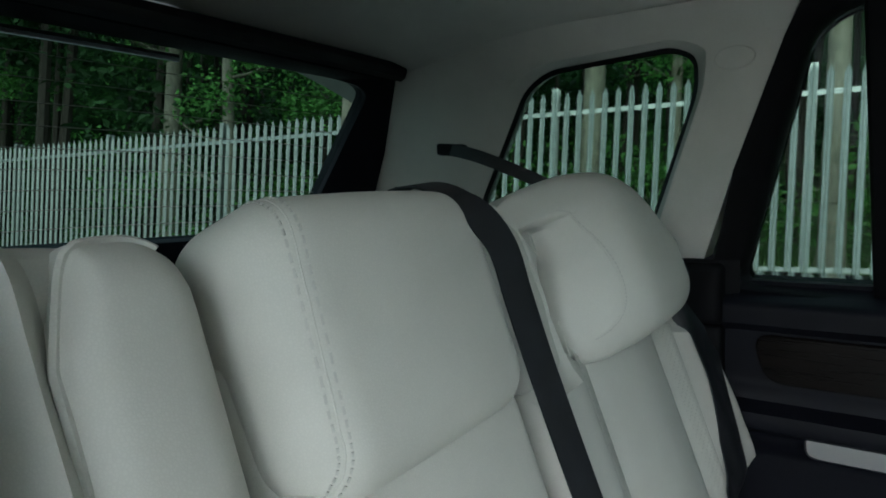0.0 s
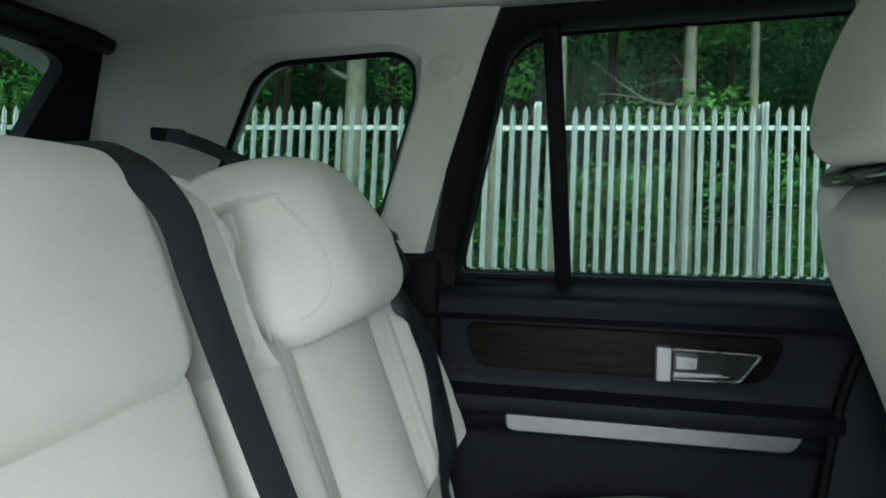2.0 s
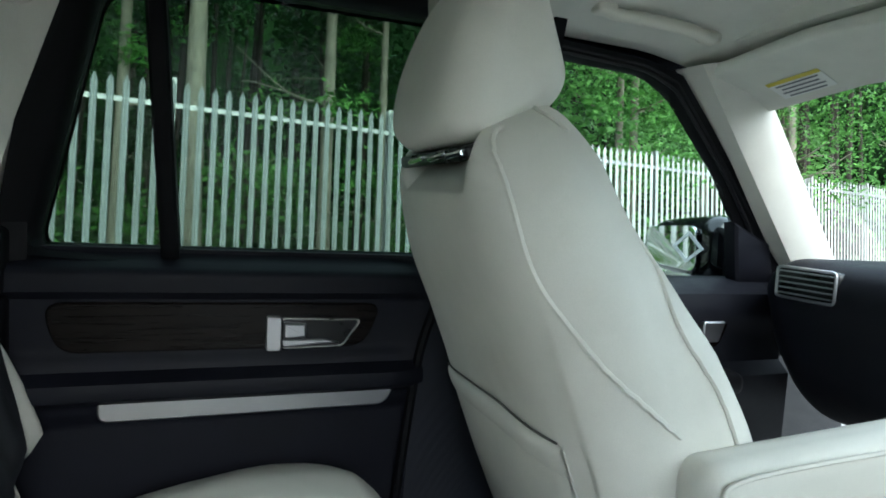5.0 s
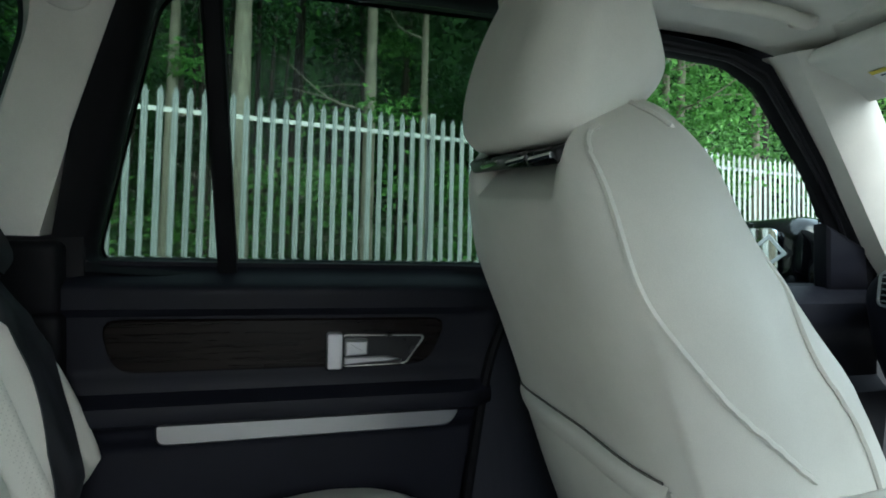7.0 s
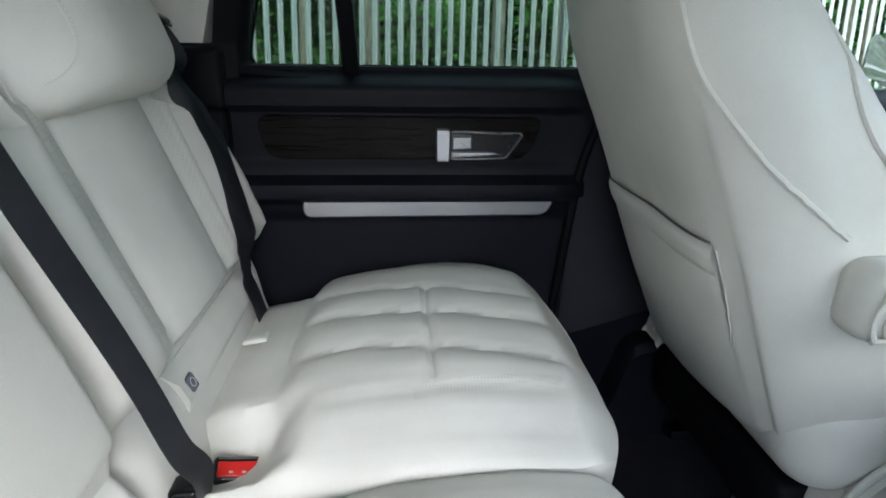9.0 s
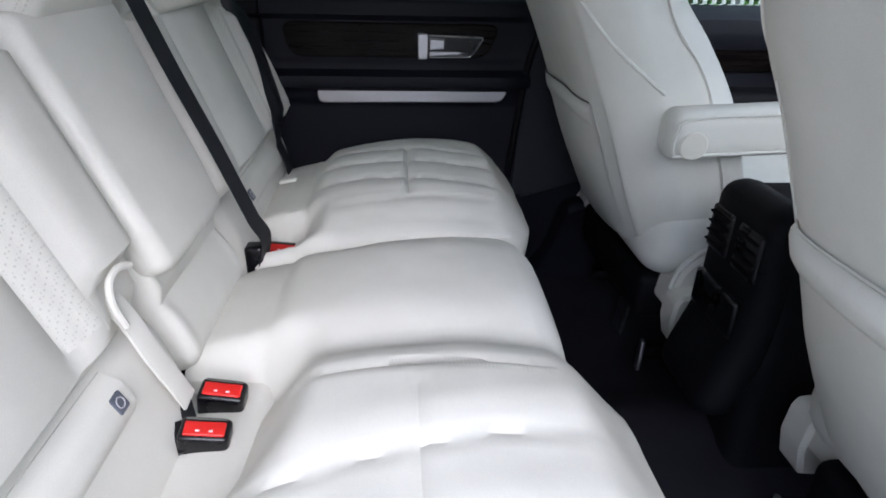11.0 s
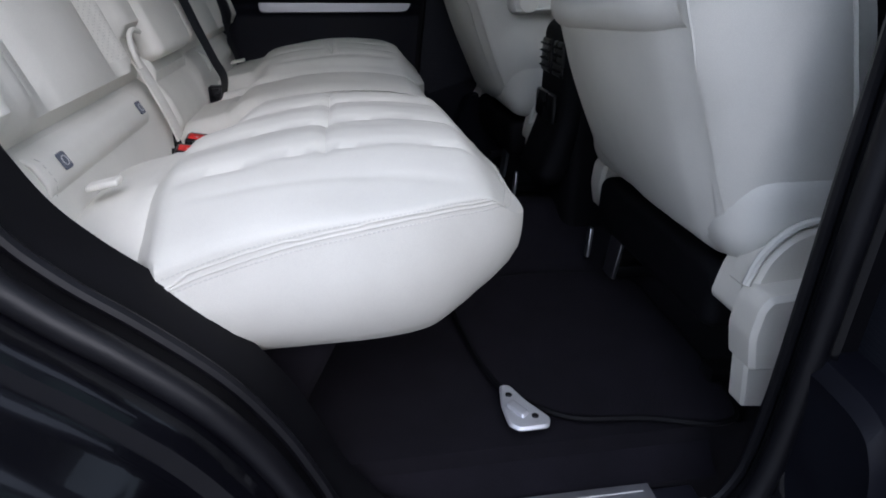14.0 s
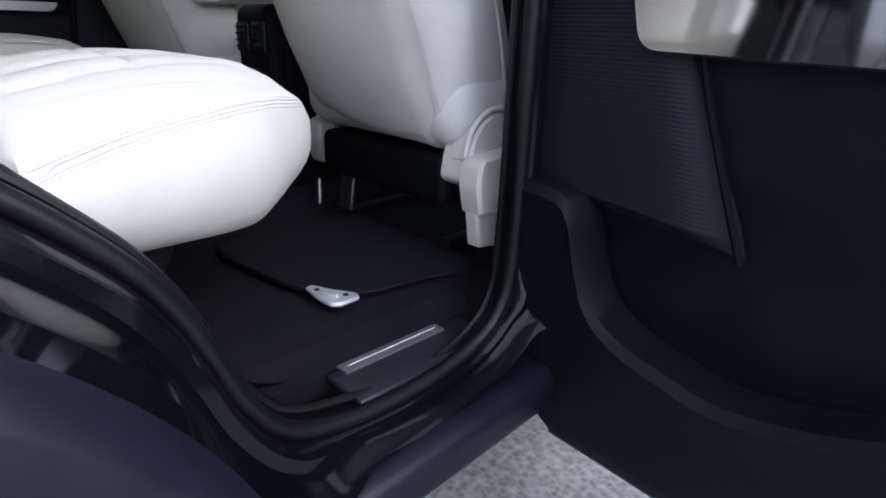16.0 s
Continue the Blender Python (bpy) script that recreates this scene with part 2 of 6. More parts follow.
GALV = galvanised()
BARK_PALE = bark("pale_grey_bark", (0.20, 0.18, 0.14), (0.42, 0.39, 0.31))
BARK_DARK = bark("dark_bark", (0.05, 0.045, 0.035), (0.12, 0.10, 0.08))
# one leaf in two copies: lit and shaded tone put into the colour
LEAF = foliage("lit_toned_leaves", (0.07, 0.18, 0.035), (0.15, 0.33, 0.075))
LEAF_DARK = foliage("shade_toned_leaves", (0.016, 0.042, 0.014), (0.048, 0.105, 0.032))
GRASSMAT = foliage("grass_blades", (0.05, 0.10, 0.02), (0.12, 0.19, 0.05))
GROUND = ground_mat()
STONE = plain("pale_grit_stone", (0.36, 0.35, 0.33), 0.85, spec=0.2, vary=0.3, scale=40, grain=400, bump=0.3)


# deep shade between far trees is painted into this colour
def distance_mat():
    m, t, b = nodes_of("wood_backdrop_painted_shade", 1.0, 0.0, 0.0)
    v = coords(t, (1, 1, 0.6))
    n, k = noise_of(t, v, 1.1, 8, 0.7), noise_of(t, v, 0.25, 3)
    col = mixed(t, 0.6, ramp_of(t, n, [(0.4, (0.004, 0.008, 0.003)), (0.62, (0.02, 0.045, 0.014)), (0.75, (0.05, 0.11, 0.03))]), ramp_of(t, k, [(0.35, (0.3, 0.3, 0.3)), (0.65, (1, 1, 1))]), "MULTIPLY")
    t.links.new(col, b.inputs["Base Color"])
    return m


DISTANCE = distance_mat()


# ---- geometry helpers: every shape is (points, faces) ----
def join(*geos):
    pts, faces, n = [], [], 0
    for p, f in geos:
        p = [tuple(map(float, q)) for q in p]
        pts += p
        faces += [tuple(i + n for i in g) for g in f]
        n += len(p)
    return pts, faces


def moved(geo, fn):
    p = np.array(geo[0], float)
    return fn(p), geo[1]


def placed(geo, m):
    return [tuple(m @ Vector(p)) for p in geo[0]], geo[1]


def rbox(centre, size, r, n=(8, 8, 8)):
    """A box with rounded edges, as a surface lattice that is dense enough to be shaped further."""
    h = np.array(size, float) / 2
    r = min(r, h.min() * 0.999)
    ids, pts, faces = {}, [], []
    steps = []
    for a in range(3):
        s = np.linspace(-1, 1, n[a] + 1)
        k = 1 - r / h[a]
        if n[a] >= 6:  # more lines in the rounding
            e = max(2, n[a] // 4)
            mid = n[a] - 2 * e
            s = np.r_[np.linspace(-1, -k, e + 1)[:-1], np.linspace(-k, k, mid + 1), np.linspace(k, 1, e + 1)[1:]]
        steps.append(s)

    def vid(i, j, k):
        key = (i, j, k)
        if key not in ids:
            p = np.array((steps[0][i], steps[1][j], steps[2][k])) * h
            inner = np.clip(p, -(h - r), h - r)
            d = p - inner
            length = np.linalg.norm(d)
            ids[key] = len(pts)
            pts.append(inner + d / length * r if length > 1e-9 else p)
        return ids[key]

    for a in range(3):
        b, c = (a + 1) % 3, (a + 2) % 3
        for side in (0, n[a]):
            for i in range(n[b]):
                for j in range(n[c]):
                    quad = []
                    for di, dj in ((0, 0), (1, 0), (1, 1), (0, 1)):
                        key = [0, 0, 0]
                        key[a], key[b], key[c] = side, i + di, j + dj
                        quad.append(vid(*key))
                    faces.append(tuple(quad if side else quad[::-1]))
    return np.array(pts) + np.array(centre, float), faces


def spline(points, n, closed=False):
    """A smooth line through the points."""
    p = np.array(points, float)
    m = len(p)
    out = []
    spans = m if closed else m - 1
    for i in range(spans):
        if closed:
            a, b, c, d = p[(i - 1) % m], p[i], p[(i + 1) % m], p[(i + 2) % m]
        else:
            a, b, c, d = p[max(i - 1, 0)], p[i], p[i + 1], p[min(i + 2, m - 1)]
        for k in range(n):
            t = k / n
            out.append(0.5 * (2 * b + (c - a) * t + (2 * a - 5 * b + 4 * c - d) * t * t + (3 * b - a - 3 * c + d) * t ** 3))
    if not closed:
        out.append(p[-1])
    return np.array(out)


def tube(path, r, n=8, closed=False):
    p = np.array(path, float)
    m = len(p)
    radii = np.full(m, r) if np.isscalar(r) else np.array(r, float)
    tang = np.roll(p, -1, 0) - np.roll(p, 1, 0)
    if not closed:
        tang[0], tang[-1] = p[1] - p[0], p[-1] - p[-2]
    side = None
    pts, faces = [], []
    for i in range(m):
        t = tang[i] / (np.linalg.norm(tang[i]) + 1e-12)
        if side is None:
            side = np.cross(t, (0, 0, 1) if abs(t[2]) < 0.9 else (1, 0, 0))
        side = side - t * (side @ t)
        side /= np.linalg.norm(side) + 1e-12
        up = np.cross(t, side)
        for k in range(n):
            a = 2 * math.pi * k / n
            pts.append(p[i] + radii[i] * (math.cos(a) * side + math.sin(a) * up))
    for i in range(m if closed else m - 1):
        j = (i + 1) % m
        for k in range(n):
            l = (k + 1) % n
            faces.append((i * n + k, i * n + l, j * n + l, j * n + k))
    if not closed:
        faces += [tuple(range(n))[::-1], tuple((m - 1) * n + k for k in range(n))]
    return pts, faces


def ribbon(path, wide, width, thick):
    """A strap: wide is the direction of its width, one for all or one a point."""
    p = np.array(path, float)
    m = len(p)
    wide = np.broadcast_to(np.array(wide, float), (m, 3))
    tang = np.gradient(p, axis=0)
    pts, faces = [], []
    for i in range(m):
        t = tang[i] / np.linalg.norm(tang[i])
        w = wide[i] - t * (wide[i] @ t)
        w /= np.linalg.norm(w)
        u = np.cross(t, w)
        for a, b in ((-1, -1), (-0.9, -1.25), (0.9, -1.25), (1, -1), (1, 1), (0.9, 1.25), (-0.9, 1.25), (-1, 1)):
            pts.append(p[i] + w * a * width / 2 + u * b * thick / 2)
    for i in range(m - 1):
        for k in range(8):
            l = (k + 1) % 8
            faces.append((i * 8 + k, i * 8 + l, i * 8 + 8 + l, i * 8 + 8 + k))
    faces += [tuple(range(8))[::-1], tuple((m - 1) * 8 + k for k in range(8))]
    return pts, faces


def loft(rings, closed=True, caps=True):
    n = len(rings[0])
    pts = [q for ring in rings for q in ring]
    faces = []
    for i in range(len(rings) - 1):
        for k in range(n if closed else n - 1):
            l = (k + 1) % n
            faces.append((i * n + k, i * n + l, i * n + n + l, i * n + n + k))
    if caps and closed:
        faces += [tuple(range(n))[::-1], tuple((len(rings) - 1) * n + k for k in range(n))]
    return pts, faces


def slab(poly, put, a, b, bevel=0.0):
    """A flat outline given thickness: put(u, v, depth) lays it into the world. The edges can be bevelled."""
    p = np.array(poly, float)
    area = 0.5 * np.sum(p[:, 0] * np.roll(p[:, 1], -1) - np.roll(p[:, 0], -1) * p[:, 1])
    if area < 0:
        p = p[::-1]
    e = np.roll(p, -1, 0) - p
    e /= np.linalg.norm(e, axis=1)[:, None] + 1e-12
    nrm = np.stack([-e[:, 1], e[:, 0]], 1)
    inn = nrm + np.roll(nrm, 1, 0)
    inn /= np.maximum(0.35, (inn * nrm).sum(1))[:, None] + 1e-12
    s = 1 if b > a else -1
    levels = [(a, bevel), (a + s * bevel, 0), (b - s * bevel, 0), (b, bevel)] if bevel else [(a, 0), (b, 0)]
    rings = [[put(*(q + w * i), d) for q, i in zip(p, inn)] for d, w in levels]
    return loft(rings)


def ring_slab(outer, inner, put, a, b):
    """A frame between two outlines of as many points, with thickness."""
    n = len(outer)
    pts, faces = [], []
    for poly, d in ((outer, a), (inner, a), (inner, b), (outer, b)):
        pts += [put(*q, d) for q in poly]
    for k in range(n):
        l = (k + 1) % n
        for i in range(4):
            j = (i + 1) % 4
            faces.append((i * n + k, i * n + l, j * n + l, j * n + k))
    return pts, faces


def sheet(us, vs, put):
    """A curved sheet over a grid of u and v."""
    pts = [put(u, v) for v in vs for u in us]
    n = len(us)
    faces = [(j * n + i, j * n + i + 1, j * n + n + i + 1, j * n + n + i) for j in range(len(vs) - 1) for i in range(n - 1)]
    return pts, faces


def thick_sheet(us, vs, put, put_back):
    """A sheet with a back side and closed edges."""
    n, m = len(us), len(vs)
    a, f = sheet(us, vs, put)
    b, _ = sheet(us, vs, put_back)
    k = len(a)
    faces = list(f) + [tuple(k + i for i in q[::-1]) for q in f]
    rim = [i for i in range(n)] + [j * n + n - 1 for j in range(1, m)] + [(m - 1) * n + i for i in range(n - 2, -1, -1)] + [j * n for j in range(m - 2, 0, -1)]
    for i in range(len(rim)):
        p, q = rim[i], rim[(i + 1) % len(rim)]
        faces.append((q, p, k + p, k + q))
    return list(a) + list(b), faces


def thing(name, at, label, category, group="", kind=""):
    ob = new(name)
    ob.empty_display_size = 0.05
    ob.location = at
    return tagged(ob, label, category, group, kind)


def base_of(ob):
    at = Vector((0, 0, 0))
    while ob is not None:
        at += ob.location
        ob = ob.parent
    return at


def mesh_of(name, geo, material, at=(0, 0, 0), smooth=40):
    me = bpy.data.meshes.new(name)
    me.from_pydata([tuple(Vector(map(float, p)) - Vector(at)) for p in geo[0]], [], [tuple(int(i) for i in f) for f in geo[1]])
    bm = bmesh.new()
    bm.from_mesh(me)
    bmesh.ops.recalc_face_normals(bm, faces=bm.faces)
    bm.to_mesh(me)
    bm.free()
    me.materials.append(material)
    if smooth:
        me.polygons.foreach_set("use_smooth", [True] * len(me.polygons))
        me.set_sharp_from_angle(angle=radians(smooth))
    return me


def part(name, geo, material, parent, label="", smooth=40):
    ob = new(name, mesh_of(name, geo, material, base_of(parent), smooth))
    ob.parent = parent
    if label:
        ob["label"] = label
    return ob


def whole(name, geo, material, label, category, group="", kind="", at=(0, 0, 0), smooth=40):
    ob = new(name, mesh_of(name, geo, material, at, smooth))
    ob.location = at
    return tagged(ob, label, category, group, kind)


def soft(a, b, x):
    t = np.clip((np.asarray(x, float) - a) / (b - a), 0, 1)
    return t * t * (3 - 2 * t)


def dent(x, c, w):
    return np.exp(-((np.asarray(x, float) - c) / w) ** 2)


# ---- the car's shell: x runs to its front, y to its left, z up ----
BELT, TUMBLE, HALF = 1.13, 0.22, 0.745


def side_y(z, d=0.0):
    return HALF - TUMBLE * max(z - BELT, 0.0) - d


def on_side(s):
    return lambda x, z, d: (x, s * side_y(z, d), z)


def crossing(inner, outer):
    """For each point of the inner outline, the point of the outer outline that lies out from the middle."""
    c = np.mean(inner, axis=0)
    out = []
    o = np.array(outer, float)
    for p in inner:
        d = np.array(p) - c
        best = None
        for a, b in zip(o, np.roll(o, -1, 0)):
            e = b - a
            det = d[0] * -e[1] + d[1] * e[0]
            if abs(det) < 1e-12:
                continue
            q = a - c
            t = (q[0] * -e[1] + q[1] * e[0]) / det
            u = (d[0] * q[1] - d[1] * q[0]) / det
            if t > 0 and -1e-6 <= u <= 1 + 1e-6 and (best is None or t > best):
                best = t
        out.append(c + d * best)
    return np.array(out)


def rounded(poly, r, n=5):
    """An outline with rounded corners."""
    p = np.array(poly, float)
    out = []
    for a, b, c in zip(np.roll(p, 1, 0), p, np.roll(p, -1, 0)):
        u, v = a - b, c - b
        k = min(r, 0.45 * np.linalg.norm(u), 0.45 * np.linalg.norm(v))
        u, v = b + u / np.linalg.norm(u) * k, b + v / np.linalg.norm(v) * k
        for i in range(n + 1):
            t = i / n
            out.append((1 - t) ** 2 * u + 2 * t * (1 - t) * b + t * t * v)
    return np.array(out)


def densed(poly, n):
    p = np.array(poly, float)
    out = []
    for a, b in zip(p, np.roll(p, -1, 0)):
        for k in range(n):
            out.append(a + (b - a) * k / n)
    return np.array(out)


QUARTER = [(-0.075, 1.44), (-0.075, 1.49), (-0.11, 1.508), (-0.32, 1.502), (-0.37, 1.475), (-0.50, 1.265), (-0.47, 1.215), (-0.165, 1.205)]
PILLAR_EDGE = [(-0.80, 1.165), (-0.064, 1.165), (-0.021, 1.334), (0.043, 1.496), (0.068, 1.556), (-0.62, 1.575)]
DOOR_OUT = [(-0.066, 1.13), (-0.021, 1.334), (0.043, 1.496), (0.070, 1.552), (0.748, 1.556), (0.748, 1.18), (0.79, 1.08)]
DOOR_GLASS = [(-0.018, 1.136), (0.076, 1.495), (0.112, 1.522), (0.165, 1.529), (0.712, 1.537), (0.712, 1.15), (0.735, 1.092)]
FRONT_OUT = [(0.795, 1.075), (0.752, 1.20), (0.752, 1.538), (0.975, 1.526), (1.06, 1.510), (1.16, 1.425), (1.30, 1.300), (1.46, 1.165), (1.47, 1.075)]
FRONT_GLASS = [(0.83, 1.090), (0.785, 1.20), (0.785, 1.511), (0.985, 1.505), (1.06, 1.472), (1.225, 1.332), (1.310, 1.235), (1.356, 1.086)]


def headliner_z(x, y):
    return 1.553 + 0.095 * (1 - (abs(y) / 0.66) ** 2.4) - 0.05 * float(soft(-0.3, -0.85, x)) - 0.03 * float(soft(0.95, 1.2, x))


def shell():
    # floor pan with a transmission tunnel and the step under the rear bench
    def floor_z(x, y):
        z = 0.425 + 0.10 * float(dent(y, 0, 0.12))
        z += 0.12 * float(soft(0.14, 0.06, x))
        return z

    xs, ys = np.linspace(-0.9, 1.6, 60), np.linspace(-0.665, 0.72, 50)
    whole("floor", thick_sheet(xs, ys, lambda x, y: (x, y, floor_z(x, y)), lambda x, y: (x, y, 0.28)), CARPET,
          "black carpeted car floor with a raised centre tunnel", "floor", kind="structure")
    xs, ys = np.linspace(-0.80, 1.16, 50), np.linspace(-0.668, 0.668, 40)
    whole("ceiling", thick_sheet(xs, ys, lambda x, y: (x, y, headliner_z(x, y)), lambda x, y: (x, y, headliner_z(x, y) + 0.035)), HEADLINER,
          "pale ivory cloth headliner of a car", "ceiling", kind="structure")
    xs, ys = np.linspace(-0.78, 1.2, 30), np.linspace(-0.72, 0.72, 24)
    whole("roof", thick_sheet(xs, ys, lambda x, y: (x, y, headliner_z(x, y) + 0.05 - 0.03 * (y / 0.68) ** 4), lambda x, y: (x, y, headliner_z(x, y) + 0.06 - 0.03 * (y / 0.68) ** 4)), PAINT,
          "black painted steel car roof", "roof", kind="structure")
    for s, word in ((1, "left"), (-1, "right")):
        put = on_side(s)
        # rear pillar trim round the quarter window
        wall = thing("wall_" + word, (-0.3, s * 0.7, 1.16), "ivory moulded rear pillar trim around a fixed quarter window", "wall", kind="structure")
        inner = rounded(QUARTER, 0.05)
        inner = densed(inner, 2)
        outer = crossing(inner, PILLAR_EDGE)
        mid = inner + (outer - inner) * 0.12

        def lean(q, d):
            return put(q[0], q[1], d)

        rings = [[lean(q, -0.035) for q in inner], [lean(q, 0.0) for q in inner], [lean(q, 0.022) for q in mid], [lean(q, 0.026) for q in outer], [lean(q, -0.04) for q in outer]]
        part("pillar_panel", loft(rings, caps=False), PILLAR, wall, "ivory cloth-covered pillar panel")
        part("window_seal", tube([lean(q, -0.008) for q in inner], 0.008, 6, closed=True), RUBBER, wall, "thin black rubber window seal")
        part("airbag_badge", slab([(-0.02 + 0.027 * math.cos(a), 1.475 + 0.016 * math.sin(a)) for a in np.linspace(0, 2 * math.pi, 24, endpoint=False)], put, 0.024, 0.0285, 0.0015), PILLAR, wall, "small oval embossed badge")
        # cream rear corner pillar that turns in towards the tailgate
        rows = []
        for t in np.linspace(0, 1, 12):
            x, z = -0.60 - 0.18 * t, 1.575 - 0.41 * t
            ring = []
            for k in np.linspace(0, 1, 9):
                a = k * math.pi / 2
                ring.append((x - 0.085 * math.sin(a), s * (side_y(z) - 0.012 - 0.028 * (1 - math.cos(a))), z))
            rows.append(ring)
        part("corner_pillar", loft(rows, closed=False, caps=False), PILLAR, wall, "ivory rear corner pillar trim")
        # outer body skin round the quarter window
        rings = [[put(q[0], q[1], -0.036) for q in inner], [put(q[0], q[1], -0.06) for q in outer]]
        part("outer_skin", loft(rings, caps=False), PAINT, wall, "black painted outer panel")
        lower = thing("trim_" + word, (-0.4, s * 0.68, 0.45), "black plastic lower side trim behind the rear seat", "trim", kind="structure")
        part("side_panel", thick_sheet(np.linspace(-0.9, -0.02, 12), np.linspace(0.42, 1.175, 12), lambda x, z: (x, s * (0.715 - 0.05 * float(soft(-0.02, -0.2, x))), z), lambda x, z: (x, s * 0.80, z)), BLACK, lower)
        part("seal_cap", rbox((-0.085, s * 0.705, 1.12), (0.09, 0.05, 0.10), 0.012), BLACK, lower)
        part("seal_cap", rbox((-0.080, s * 0.70, 1.02), (0.085, 0.05, 0.11), 0.012), BLACK, lower)
        pane = slab(rounded(QUARTER, 0.05), put, -0.022, -0.026)
        w = whole("window_1" if s > 0 else "window_4", pane, GLASS_QUARTER, "tinted fixed rear quarter window glass", "window", kind="structure")
        w.visible_shadow = False


def tailgate():
    top, bottom = (-0.735, 1.535), (-0.90, 1.235)

    def at(y, t, d=0.0):
        """t runs down the rear glass; d is the depth towards the cabin."""
        x = top[0] + (bottom[0] - top[0]) * t - 0.05 * (y / 0.6) ** 2 * -1.0
        z = top[1] + (bottom[1] - top[1]) * t - 0.02 * (y / 0.6) ** 2
        return (x + 0.87 * d, y, z - 0.3 * d)

    tg = thing("wall_rear", (-0.9, 0, 0.5), "black-trimmed closed tailgate with a heated rear window", "tailgate", kind="structure")
    glass_edge = densed(rounded([(-0.60, 0.0), (0.60, 0.0), (0.545, 1.0), (-0.545, 1.0)], 0.09), 2)
    out_edge = crossing(glass_edge, [(-0.72, -0.17), (0.72, -0.17), (0.68, 1.45), (-0.68, 1.45)])
    mid = glass_edge + (out_edge - glass_edge) * 0.35
    rings = [[at(y, t, -0.02) for y, t in glass_edge], [at(y, t, 0.012) for y, t in glass_edge], [at(y, t, 0.035) for y, t in mid], [at(y, t, 0.02) for y, t in out_edge], [at(y, t, -0.06) for y, t in out_edge]]
    part("window_frame", loft(rings, caps=False), NAVY, tg, "blue-black plastic tailgate window surround")
    part("top_seal", tube([at(y, -0.12, 0.055) for y in np.linspace(-0.62, 0.62, 30)], 0.018, 8), RUBBER, tg, "black rubber tailgate seal")
    part("light_strip", tube([at(y, 0.045, 0.006) for y in np.linspace(-0.5, 0.22, 20)], 0.006, 6), ALU, tg, "thin bright strip at the top of the rear glass")
    part("load_panel", rbox((-0.93, 0, 0.80), (0.10, 1.30, 0.80), 0.03), NAVY, tg)
    part("rear_deck", rbox((-0.55, 0, 0.62), (0.75, 1.36, 0.12), 0.02), CARPET, tg)
    for i in range(9):
        t = 0.12 + 0.098 * i
        part("heater_wire", tube([at(y, t, 0.002) for y in np.linspace(-0.55, 0.55, 20)], 0.0007, 4), GAP_AND_WIRE, tg)
    w = whole("window_2", sheet(np.linspace(-0.64, 0.64, 14), np.linspace(-0.03, 1.02, 8), lambda y, t: at(y, t, 0.0)), GLASS_REAR, "dark tinted heated rear window glass", "window", kind="structure")
    w.visible_shadow = False


def door_profile(z, pocket=0.05):
    """How far the door card stands in from the shell at a height, for the part behind the speaker panel."""
    d = 0.010 + 0.045 * float(soft(1.135, 1.105, z))          # belt pad
    d -= 0.012 * float(soft(1.078, 1.066, z))                # step under the pad
    d += 0.010 * float(soft(0.99, 0.965, z))
    d += 0.030 * float(soft(0.962, 0.945, z)) * float(soft(0.905, 0.925, z)) # shelf bar
    d -= 0.012 * float(soft(0.90, 0.87, z))
    d += pocket * float(soft(0.74, 0.55, z))
    return d


